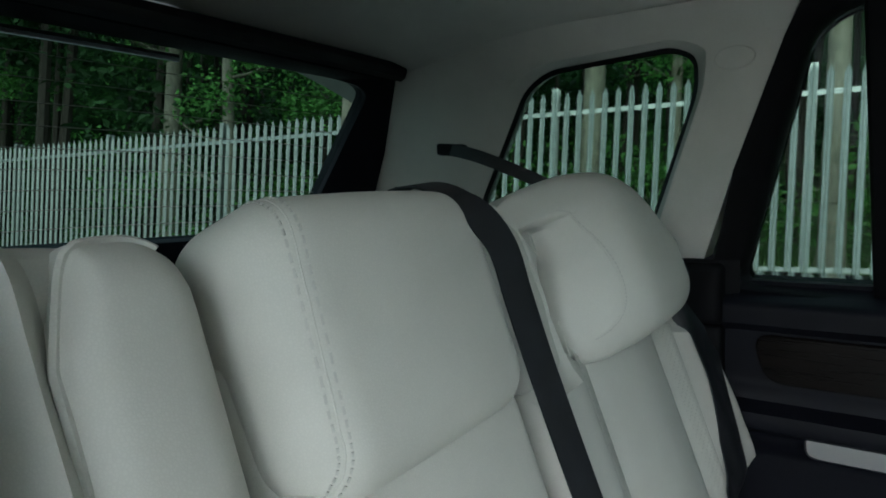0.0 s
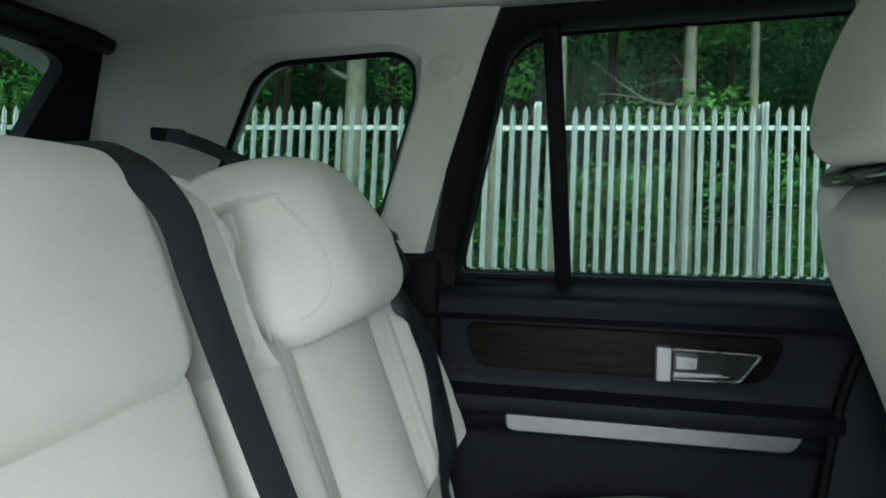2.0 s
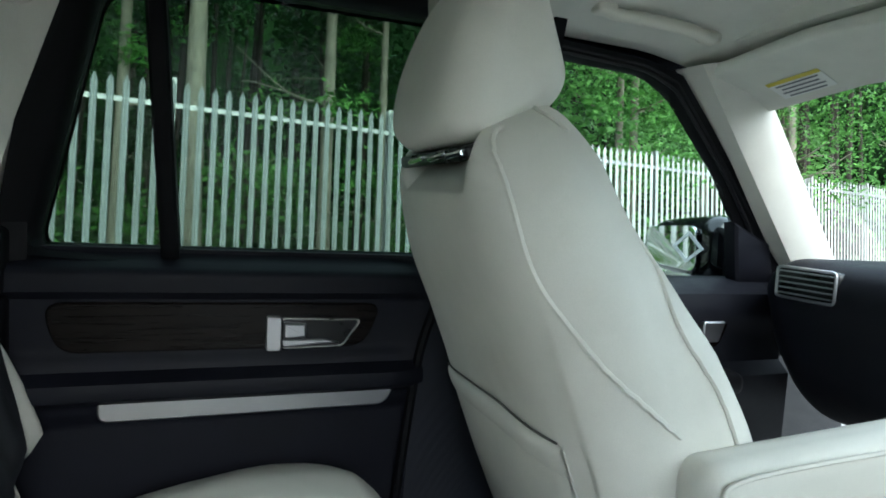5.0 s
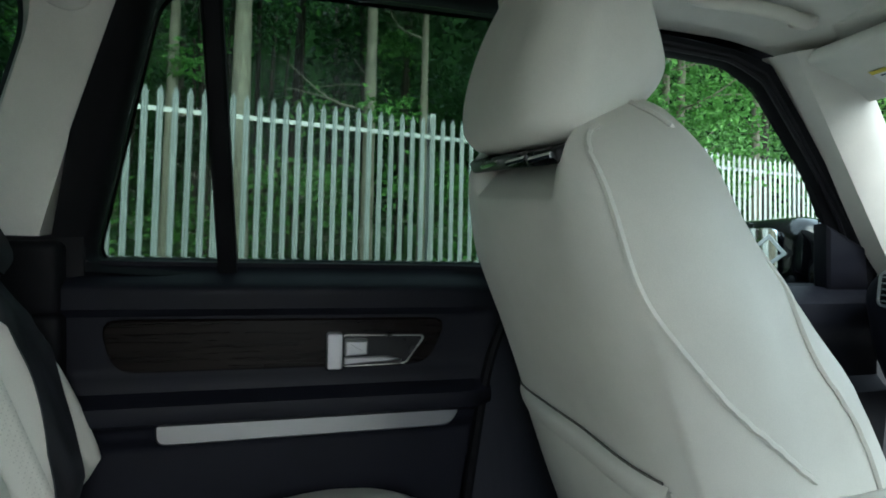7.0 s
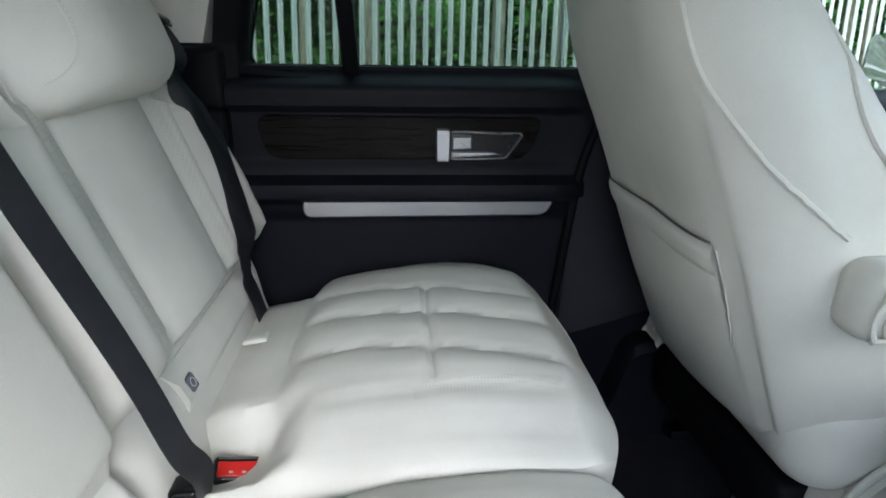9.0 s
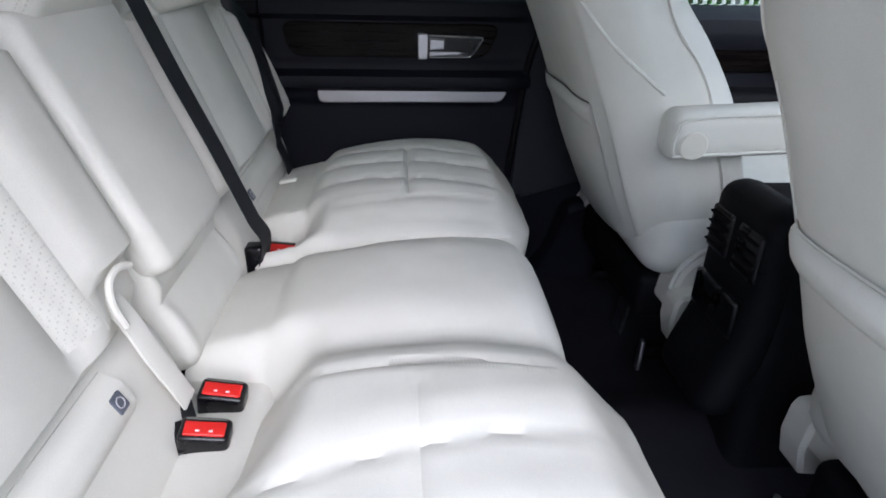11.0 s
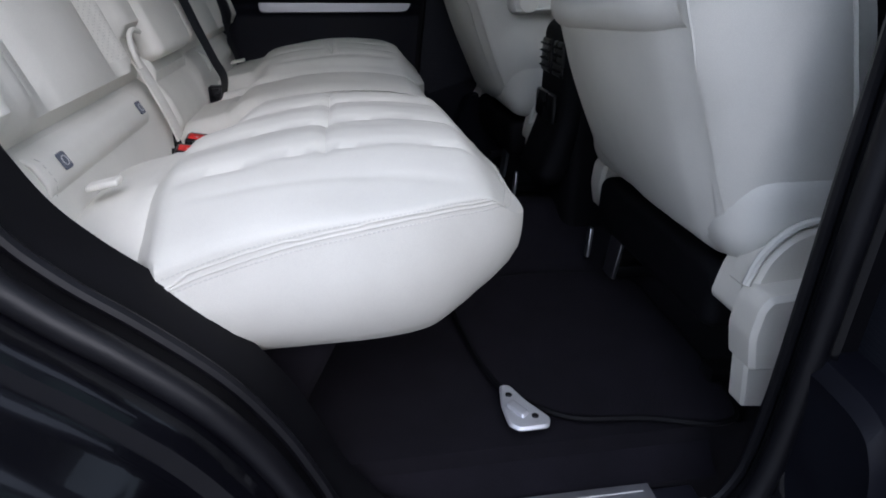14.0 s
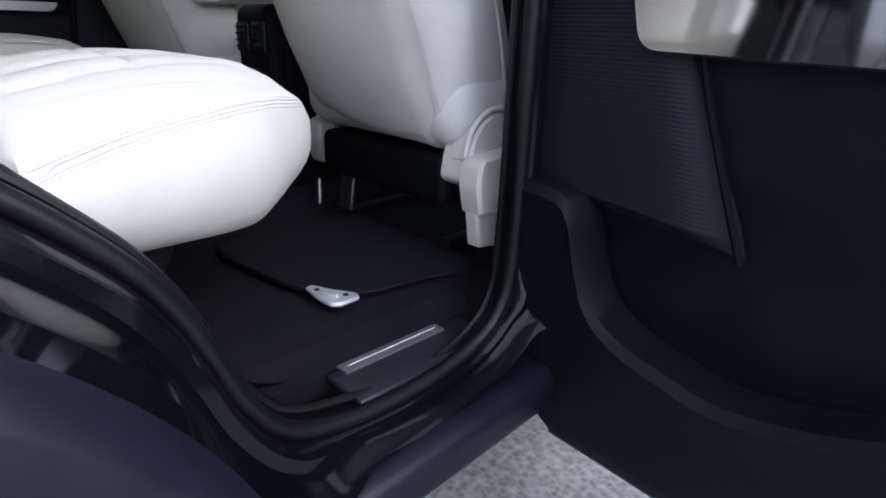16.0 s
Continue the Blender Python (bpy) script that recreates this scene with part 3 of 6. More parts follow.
def rear_door(s, swing=0.0):
    """A rear door in its closed place, swung out about its front edge by so many degrees and shifted to fit the
    camera's view.
    """
    turn = Matrix.Translation((0.835, s * 0.815, 0)) @ pose(0, 0, 0, 0, 0, -s * swing) @ Matrix.Translation((-0.785, -s * 0.69, 0))
    put = on_side(s)
    name = "closed rear passenger door, black card with dark wood and metal trim" if not swing else "wide open rear door, black card with ribbed speaker panel"
    door = thing("door_1" if s > 0 else "door_2", tuple(turn @ Vector((0.3, s * 0.78, 0.25))), name, "door", kind="structure")

    def add(nm, geo, mat, parent=door, label="", smooth=40):
        return part(nm, placed(geo, turn) if swing else geo, mat, parent, label, smooth)

    def arch_x(z):  # the rear edge follows the wheel arch
        return -0.055 + (0.24 * float(soft(0.80, 0.34, z)) if swing else 0.0)

    zs = np.unique(np.r_[np.linspace(0.36, 0.86, 14), np.linspace(0.86, 1.14, 46)])
    us = np.linspace(0, 1, 40)

    def card(u, z):
        x0 = arch_x(z)
        x = x0 + ((0.865 if swing else 0.775) - x0) * u
        d = door_profile(z, -0.035 if swing else 0.05)
        front = float(soft(0.52, 0.60, x - 0.05 * (1.06 - z))) * (float(soft(0.58, 0.64, z)) if swing else 1.0)
        d = d * (1 - front) + front * (0.035 + 0.02 * float(soft(1.13, 1.10, z)))
        return (x, s * (side_y(z) - d), z)

    card_back = lambda u, z: (card(u, z)[0], s * 0.80, z)
    add("door_card", thick_sheet(us, zs, card, card_back), NAVY, label="blue-black moulded door card")
    skin_z = np.linspace(0.24, 1.13, 12)
    add("outer_skin", thick_sheet(us[::3], skin_z, lambda u, z: (arch_x(z) + (0.80 - arch_x(z)) * u, s * 0.84, z), lambda u, z: (arch_x(z) + (0.80 - arch_x(z)) * u, s * (0.93 - 0.06 * (z - 0.7) ** 2), z)), PAINT, label="black painted outer door skin")
    add("bottom_seal", tube([(x, s * 0.80, 0.352) for x in np.linspace(0.40, 0.79, 8)], 0.012, 6), RUBBER)
    # wood veneer behind the handle
    ven = rounded([(0.0, 1.062), (0.505, 1.060), (0.475, 0.985), (0.02, 0.985)], 0.03)
    add("wood_panel", slab(ven, put, 0.036, 0.0475, 0.003), VENEER, label="dark glossy wood veneer panel")
    # handle: pale block, lever and chrome rim
    hd = add("handle_bezel", slab(rounded([(0.312, 1.038), (0.466, 1.034), (0.437, 0.986), (0.313, 0.984)], 0.006), put, 0.044, 0.051, 0.002), DARKPLASTIC, label="dark recessed handle bezel")
    rim = rounded([(0.335, 1.035), (0.465, 1.032), (0.436, 0.988), (0.335, 0.986)], 0.008)
    add("rim", tube([put(x, z, 0.052) for x, z in rim], 0.0022, 6, closed=True), CHROME, hd, "thin chrome rim")
    add("block", slab(rounded([(0.311, 1.040), (0.336, 1.039), (0.336, 0.983), (0.312, 0.983)], 0.005), put, 0.046, 0.058, 0.002), ALU, hd, "satin metal block")
    add("lever", slab(rounded([(0.338, 1.030), (0.374, 1.029), (0.374, 1.006), (0.338, 1.004)], 0.003), put, 0.048, 0.064, 0.003), ALU, hd, "satin metal pull lever")
    add("lower_bar", slab(rounded([(0.338, 1.001), (0.405, 1.001), (0.430, 0.995), (0.338, 0.990)], 0.002), put, 0.048, 0.056, 0.0015), ALU, hd, "thin metal bar")
    # pull bar and bright strip
    add("pull_bar", tube([(0.0, s * (side_y(0.94) - 0.055), 0.945), (0.05, s * (side_y(0.94) - 0.066), 0.94), (0.5, s * (side_y(0.94) - 0.068), 0.939), (0.533, s * (side_y(0.94) - 0.062), 0.938)], [0.010, 0.012, 0.012, 0.010], 10), BLACK, label="round black pull bar")
    strip = rounded([(0.075, 0.923), (0.532, 0.922), (0.515, 0.884), (0.075, 0.881)], 0.018)
    if swing:
        strip = rounded([(0.075, 0.935), (0.655, 0.940), (0.632, 0.850), (0.075, 0.835)], 0.03)
    add("bright_strip", slab(strip, put, 0.036, 0.072 if swing else 0.0585, 0.003), GLOSSPANEL if swing else ALU, label="polished metal trim strip")
    # ribbed speaker panel, its ridge, and the pocket below
    mesh = [(0.595, 1.055), (0.775, 1.06), (0.778, 0.70), (0.55, 0.63), (0.555, 0.80), (0.57, 0.97)]
    if swing:
        foot_z = lambda u: 0.590 + 0.036 * u
        left = lambda z: 0.452 + 0.36 * (z - 0.585)

        def rib(u, v, back=0.0):
            z = foot_z(u) + (1.07 - foot_z(u)) * v
            x = left(z) + (0.862 - left(z)) * u
            edge = min(1.0, 14 * min(u, 1 - u), 20 * v)
            return put(x, z, 0.030 + (0.030 + 0.0013 * math.sin(2 * math.pi * z / 0.0062)) * edge if not back else 0.02)

        add("speaker_panel", thick_sheet(np.r_[0, np.linspace(0.02, 0.98, 10), 1], np.linspace(0, 1, 620), rib, lambda u, v: rib(u, v, 1.0)), MESH, label="finely ribbed black speaker panel", smooth=70)
    else:
        add("speaker_panel", slab(rounded(mesh, 0.03), put, 0.03, 0.062, 0.004), MESH, label="finely ribbed black speaker panel")
    ridge = spline([(0.590, 1.065), (0.575, 0.97), (0.530, 0.80), (0.448, 0.590)] if swing else [(0.60, 1.065), (0.572, 0.97), (0.552, 0.80), (0.535, 0.63)], 6)
    add("ridge", tube([put(x, z, 0.054 if swing else 0.058) for x, z in ridge], 0.006 if swing else 0.009, 8), BLACK, label="raised black ridge beside the speaker panel")
    lip = spline([(0.80, 0.645), (0.715, 0.640), (0.684, 0.612), (0.664, 0.545), (0.636, 0.480), (0.585, 0.440), (0.50, 0.418), (0.40, 0.410), (0.25, 0.455), (0.10, 0.56), (-0.03, 0.70)], 8)
    outer = [(x, 0.30) for x, z in lip]
    rows = [[put(x, z, 0.03) for x, z in lip], [put(x, z, 0.105) for x, z in lip], [put(x, z - 0.015, 0.118) for x, z in lip], [put(x + 0.01, z - 0.05, 0.112) for x, z in lip], [put(x, min(0.33, z - 0.06), 0.104) for x, z in lip], [put(min(x, 0.715), 0.225, 0.102) for x, z in lip], [put(min(x, 0.70), 0.200, 0.090) for x, z in lip], [put(min(x, 0.70), 0.198, -0.06) for x, z in lip]]
    if swing:
        add("lower_seal", tube([put(x, 0.196, 0.075) for x in np.linspace(0.03, 0.70, 12)], 0.013, 8), RUBBER, label="black rubber strip under the door")
    add("pocket", loft(rows, closed=False, caps=False), NAVY, label="deep blue-black door pocket with a rounded lip")
    # window frame with its divider
    inner = densed(rounded(DOOR_GLASS, 0.03), 2)
    outer = crossing(inner, DOOR_OUT)
    mid = inner + (outer - inner) * 0.25
    rings = [[put(*q, -0.03) for q in inner], [put(*q, 0.004) for q in inner], [put(*q, 0.020) for q in mid], [put(*q, 0.030) for q in outer], [put(*q, -0.05) for q in outer], [put(*q, -0.05) for q in inner]]
    fr = add("window_frame", loft(rings, caps=False), BLACK, label="black plastic window frame")
    add("divider", slab([(0.153, 1.120), (0.180, 1.120), (0.156, 1.53), (0.129, 1.53)], put, -0.03, 0.022, 0.004), BLACK, fr, "black window divider bar")
    add("glass_run", tube([put(x, z, 0.0) for x, z in [(-0.01, 1.133), (0.153, 1.124), (0.735, 1.091)]], 0.006, 6), RUBBER, fr)
    if not swing:
        add("sill_tab", rbox((0.48, s * (side_y(1.12) - 0.018), 1.119), (0.11, 0.02, 0.006), 0.003, (2, 2, 2)), RUBBER, label="small raised sill tab")
    pane = slab(rounded(DOOR_GLASS, 0.03), put, -0.012, -0.016)
    w = whole("window_3" if s > 0 else "window_5", placed(pane, turn) if swing else pane, GLASS_SIDE, "lightly tinted rear door window glass", "window", kind="structure")
    w.visible_shadow = False
    return door


def front_side(s):
    """Front door, its window frame, the windscreen pillar and the lock pillar."""
    put = on_side(s)
    door = thing("door_3" if s > 0 else "door_4", (1.0, s * 0.78, 0.3), "closed front door with a black card", "door", kind="structure")
    inner = densed(rounded(FRONT_GLASS, 0.03), 2)
    outer = crossing(inner, FRONT_OUT)
    mid = inner + (outer - inner) * 0.3
    rings = [[put(*q, -0.018) for q in inner], [put(*q, -0.004) for q in inner], [put(*q, 0.006) for q in mid], [put(*q, 0.016) for q in outer], [put(*q, -0.05) for q in outer]]
    part("window_frame", loft(rings, caps=False), BLACK, door, "black plastic window frame")
    for k in (0.35, 0.7):
        loop = inner + (outer - inner) * k
        part("frame_seal", tube([put(*q, 0.007) for q in loop], 0.005, 6, closed=True), RUBBER, door, "black rubber frame seal")

    def card(x, z):
        d = 0.01 + 0.05 * float(soft(1.10, 1.075, z)) - 0.02 * float(soft(1.02, 1.0, z)) + 0.03 * float(soft(0.93, 0.90, z))
        return (x, s * (side_y(z) - d), z)

    part("door_card", thick_sheet(np.linspace(0.93, 1.46, 16), np.linspace(0.36, 1.105, 30), card, lambda x, z: (x, s * 0.80, z)), NAVY, door)
    part("outer_skin", thick_sheet(np.linspace(0.885, 1.9, 8), np.linspace(0.24, 1.10, 10), lambda x, z: (x, s * 0.84, z), lambda x, z: (x, s * (0.93 - 0.06 * (z - 0.7) ** 2), z)), PAINT, door, "black painted outer door skin")
    part("armrest", rbox((1.13, s * 0.665, 0.90), (0.28, 0.10, 0.05), 0.02), BLACK, door)
    part("wood_panel", slab(rounded([(0.95, 1.035), (1.30, 1.03), (1.27, 0.96), (0.97, 0.96)], 0.02), put, 0.03, 0.048, 0.003), VENEER, door, "dark wood veneer panel")
    part("handle_block", slab(rounded([(1.21, 1.02), (1.27, 1.02), (1.255, 0.975), (1.21, 0.975)], 0.006), put, 0.04, 0.062, 0.003), ALU, door, "satin metal door handle")
    part("sail_panel", slab([(1.335, 1.10), (1.290, 1.235), (1.41, 1.19), (1.45, 1.10)], put, -0.02, 0.02, 0.006), NAVY, door, "blue-black mirror corner panel")
    pane = whole("window_6" if s > 0 else "window_7", slab(rounded(FRONT_GLASS, 0.03), put, -0.012, -0.016), GLASS_CLEAR, "clear front door window glass", "window", kind="structure")
    pane.visible_shadow = False
    # lock pillar between the doors
    bp = thing("pillar_" + ("left" if s > 0 else "right"), (0.79, s * 0.72, 0.36), "slim dark pillar between the front and rear doors", "pillar", kind="structure")
    rows = []
    for z in np.linspace(0.36, 1.58, 24):
        y = side_y(z)
        w = 0.045 - 0.012 * float(soft(0.5, 1.2, z))
        g = float(soft(1.18, 1.05, z))
        b = 0.045 * float(soft(1.06, 1.18, z))
        a, c = 0.795 + 0.080 * g - b, 0.828 + 0.10 * g - b
        rows.append([(0.792 - b, s * (y + 0.06), z), (0.792 - b + 0.03 * g, s * (y + 0.03), z), (a, s * (y - 0.010), z), (a + 0.010, s * (y - 0.026), z), (c, s * (y - 0.026), z), (c + 0.006, s * (y - 0.01), z), (c + 0.006, s * (y + 0.06), z)])
    part("pillar_trim", loft(rows), BLACK, bp, "black plastic lower pillar trim")
    # windscreen pillar
    ap = thing("windscreen_pillar", (1.4, s * 0.7, 1.12), "ivory windscreen pillar trim", "pillar", kind="structure")
    rows = []
    for t in np.linspace(0, 1, 16):
        x, z = 1.06 + 0.42 * t, 1.525 - 0.41 * t
        y = side_y(z) - 0.02
        rows.append([(x, s * (y + 0.03), z), (x + 0.01, s * (y - 0.03), z), (x + 0.06, s * (y - 0.055), z + 0.01), (x + 0.115, s * (y - 0.05), z + 0.02), (x + 0.13, s * (y + 0.03), z + 0.02)])
    part("pillar_trim", loft(rows), PILLAR, ap, "ivory cloth-covered pillar trim")


shell()
tailgate()
rear_door(1)
rear_door(-1, 86.0)
front_side(1)
front_side(-1)


def windscreen():
    w = thing("wall_front", (1.5, 0, 1.1), "raked windscreen with a pale header", "windscreen", kind="structure")

    def at(y, t):
        b = 0.06 * (y / 0.62) ** 2
        return (1.235 + 0.56 * t - b * 0.8, y, 1.530 - 0.435 * t - 0.01 * b)

    part("header", thick_sheet(np.linspace(-0.60, 0.60, 16), np.linspace(1.10, 1.27, 6), lambda y, x: (x, y, 1.562 - 0.3 * (x - 1.10)), lambda y, x: (x, y, 1.60 - 0.3 * (x - 1.10))), HEADLINER, w, "pale header panel")
    g = whole("window_8", sheet(np.linspace(-0.60, 0.60, 16), np.linspace(0, 1, 8), at), GLASS_CLEAR, "clear raked windscreen glass", "window", kind="structure")
    g.visible_shadow = False


windscreen()
# ---- rear bench: leans back by 20 degrees ----
SIN_B, COS_B = math.sin(radians(20)), math.cos(radians(20))


def back_at(y, v, w):
    """A place on the bench back: across, up the back, and out of it towards the front."""
    return (0.02 - SIN_B * v + COS_B * w, y, 0.74 + COS_B * v + SIN_B * w)


def lay_back(p):
    p = np.asarray(p, float)
    return np.stack([0.02 - SIN_B * p[:, 1] + COS_B * p[:, 2], p[:, 0], 0.74 + COS_B * p[:, 1] + SIN_B * p[:, 2]], 1)


def back_relief(y, v, s):
    """Swell of an outer backrest's front, over its middle at |y| = 0.405."""
    u = np.abs(y) - 0.405
    top = soft(0.100, 0.140, v)
    r = 0.026 * soft(0.12, 0.20, np.abs(u)) + 0.016 * soft(0.21, 0.285, u)                       # side bolsters
    r = r + 0.010 * np.cos(np.clip(u / 0.105, -1, 1) * math.pi / 2) # panel swell
    for c in (-0.112, 0.112):
        r = r - 0.009 * dent(u, c, 0.006)
    for c in (-0.165, 0.165):
        r = r - 0.008 * dent(u, c, 0.006)
    r = r * top
    if s < 0:
        r = r - 0.024 * soft(0.182, 0.164, v) * soft(0.10, 0.12, v) * soft(-0.165, -0.185, u)    # slit for the strap
    r = r - 0.020 * dent(v, 0.102, 0.009)                         # crease over the lower flap
    r = r + 0.004 * dent(v, 0.055, 0.03) - 0.015 * soft(0.112, 0.088, v)
    return r


def outer_back(s):
    y0, y1 = 0.128, 0.690
    g = rbox(((y0 + y1) / 2 * s, 0.260, -0.055), (y1 - y0, 0.68, 0.13), 0.042, (64, 76, 10))

    def shape(p):
        y, v, w = p[:, 0], p[:, 1], p[:, 2]
        k = soft(-0.09, -0.02, w)
        w2 = w + back_relief(y, v, s) * k
        u = np.abs(y) - 0.405
        # shoulders fall away, most at the outside
        drop = 0.15 * soft(0.02, 0.26, u) * soft(0.25, 0.58, v) + 0.06 * dent(u, -0.02, 0.12) * soft(0.35, 0.58, v) + 0.012 * soft(-0.18, -0.27, u) * soft(0.4, 0.58, v)
        y = y - s * 0.05 * soft(0.20, 0.285, u) * (1 - soft(0.02, 0.12, v) * soft(0.40, 0.20, v))
        v2 = v - drop
        w2 = w2 - 0.055 * dent(np.abs(u), 0.166, 0.012) * soft(0.40, 0.44, v) * k     # gap round the headrest
        w2 = w2 - 0.05 * soft(0.42, 0.56, v) * soft(0.08, 0.25, np.abs(u)) * 0.3 - 0.03 * soft(-0.185, -0.20, u) * soft(0.385, 0.41, v) * k
        return lay_back(np.stack([y, v2, w2], 1))

    return moved(g, shape)


def back_patch(s, u0, u1, v0, v1, lift=0.0006):
    us, vs = np.linspace(u0, u1, 6), np.linspace(v0, v1, 40)

    def at(u, v):
        y = s * (0.405 + u)
        drop = 0.15 * float(soft(0.02, 0.26, u)) * float(soft(0.25, 0.58, v)) + 0.06 * float(dent(u, -0.02, 0.12)) * float(soft(0.35, 0.58, v))
        w = 0.010 + float(back_relief(np.array(y), np.array(v), s)) - 0.05 * float(soft(0.42, 0.56, v)) * float(soft(0.08, 0.25, abs(u))) * 0.3
        return back_at(y, v - drop, w + lift)

    return sheet(us, vs, at)


def cushion_top(x, y):
    """Height of the cushion's top. Three places, each of the outer two with stitched channels."""
    a = np.abs(y)
    z = 0.757 + 0.021 * soft(0.0, 0.14, x) + 0.044 * np.sin(np.clip((x - 0.08) / 0.48, 0, 1) * math.pi) ** 0.8
    z = z - 0.020 * dent(a, 0.165, 0.055) * soft(0.08, 0.2, x)          # valleys beside the middle place
    z = z - 0.080 * soft(-0.44, -0.27, y) * soft(-0.08, -0.155, y) * soft(0.19, 0.10, x) - 0.030 * soft(0.54, 0.73, a) ** 1.5
    z = z - 0.017 * soft(-0.20, -0.14, y) * soft(0.17, 0.10, y) + 0.006 * dent(a, 0.42, 0.16)
    z = z - 0.046 * soft(0.15, 0.19, y) * soft(0.285, 0.245, y) * soft(0.15, 0.08, x)
    z = z - 0.008 * dent(x, 0.098, 0.010)                               # seam ahead of the rear strip
    inset = soft(0.255, 0.275, a) * soft(0.66, 0.64, a) * soft(0.10, 0.13, x) * soft(0.475, 0.45, x)
    bend = a + 0.022 * np.sin((x - 0.28) * 9.0)
    for near, far in ((0.325, 0.362), (0.420, 0.480), (0.510, 0.588)):
        c = np.where(y > 0, near, far)
        z = z - 0.0055 * dent(bend, c, 0.0065) * inset
        z = z + 0.0036 * dent(bend, c - 0.045, 0.03) * inset
    z = z - 0.008 * dent(x, 0.286, 0.005) * soft(0.24, 0.27, a) * np.where(y > 0, soft(0.53, 0.51, a), soft(0.61, 0.59, a))
    z = z - 0.0015 * dent(a, 0.655, 0.008) * soft(0.12, 0.2, x) * soft(0.48, 0.42, x)
    z = z - 0.006 * dent(a, 0.235, 0.006) * soft(0.12, 0.2, x) * soft(0.46, 0.40, x)
    return z


def rumpled(geo, amp, scale):
    """Soft leather loosened by small uneven swells."""
    v, f = geo
    return [tuple(np.array(p) + np.array(noise.noise_vector(Vector(p) * scale)) * amp + np.array(noise.noise_vector(Vector(p) * scale * 3.1)) * amp * 0.3) for p in v], f


def piping_z(x):
    """Height of the piped edge along the cushion's outer side."""
    return 0.716 + 0.066 * np.sin(np.clip((x - 0.10) / 0.30, 0, 1) * math.pi / 2) - 0.008 * soft(0.40, 0.50, x)


def cushion_geo(y0, y1):
    g = rbox((0.26, (y0 + y1) / 2, 0.0), (0.53, y1 - y0, 0.2), 0.062, (84, int((y1 - y0) * 150), 14))

    def shape(p):
        x, y, z = p[:, 0].copy(), p[:, 1].copy(), p[:, 2] / 0.1
        a = np.abs(y)
        # front edge: each place bows forward, the middle one stands back
        bow = 0.001 - 0.048 * soft(-0.235, -0.165, y) * soft(0.27, 0.10, y) - 0.016 * soft(0.08, 0.22, y) - 0.030 * soft(0.46, 0.68, y)
        x = x + bow * soft(0.2, 0.5, x)
        # the outer front corner is cut round in plan
        y = y * (1 - 0.13 * soft(0.28, 0.56, x) ** 1.6 * soft(0.45, 0.7, a))
        top = cushion_top(x, y) - 0.115 * soft(0.44, 0.535, x) * 0.5
        mid = np.minimum(piping_z(x), top - 0.004)
        low = 0.604 + 0.026 * soft(0.40, 0.56, x) + 0.10 * soft(0.18, 0.10, x)
        up, down = np.clip(z, 0, 1), np.clip(-z, 0, 1)
        zz = mid + up * (top - mid) - down * (mid - low)
        x = x - 0.055 * down ** 2.5 * soft(0.36, 0.56, x)
        outer = soft(0.5, 0.72, a)
        y = y * (1 - 0.055 * soft(0.125, 0.098, x) * outer)              # the rear strip is narrower
        y = y * (1 - 0.022 * down ** 3 * outer + 0.010 * np.sin(np.clip(down, 0, 1) * math.pi) * outer - 0.02 * up ** 2 * outer)
        return np.stack([x, y, zz], 1)

    return rumpled(moved(g, shape), 0.0022, 11)


def tree_of(geo):
    return BVHTree.FromPolygons([tuple(map(float, p)) for p in geo[0]], [tuple(f) for f in geo[1]]), Vector(np.mean(np.array(geo[0]), axis=0))


def snapped(path, geo, lift):
    """The path laid on a surface, a little proud of it."""
    tree, c = geo if isinstance(geo[0], BVHTree) else tree_of(geo)
    out = []
    for p in path:
        q, n, _, _ = tree.find_nearest(Vector(tuple(map(float, p))))
        if n.dot(q - c) < 0:
            n = -n
        out.append(tuple(q + n * lift))
    return out


def side_piping(s, lift):
    path = []
    for x in np.linspace(0.125, 0.505, 40):
        a = 0.73 * (1 - 0.13 * float(soft(0.28, 0.56, x)) ** 1.6)
        path.append((x, s * a, float(piping_z(x)) + lift))
    for k in np.linspace(0.1, 1, 10):
        path.append((0.505 + 0.05 * math.sin(k * 1.5), s * (0.64 - 0.22 * k), float(piping_z(0.5)) - 0.004 * k + lift))
    return path


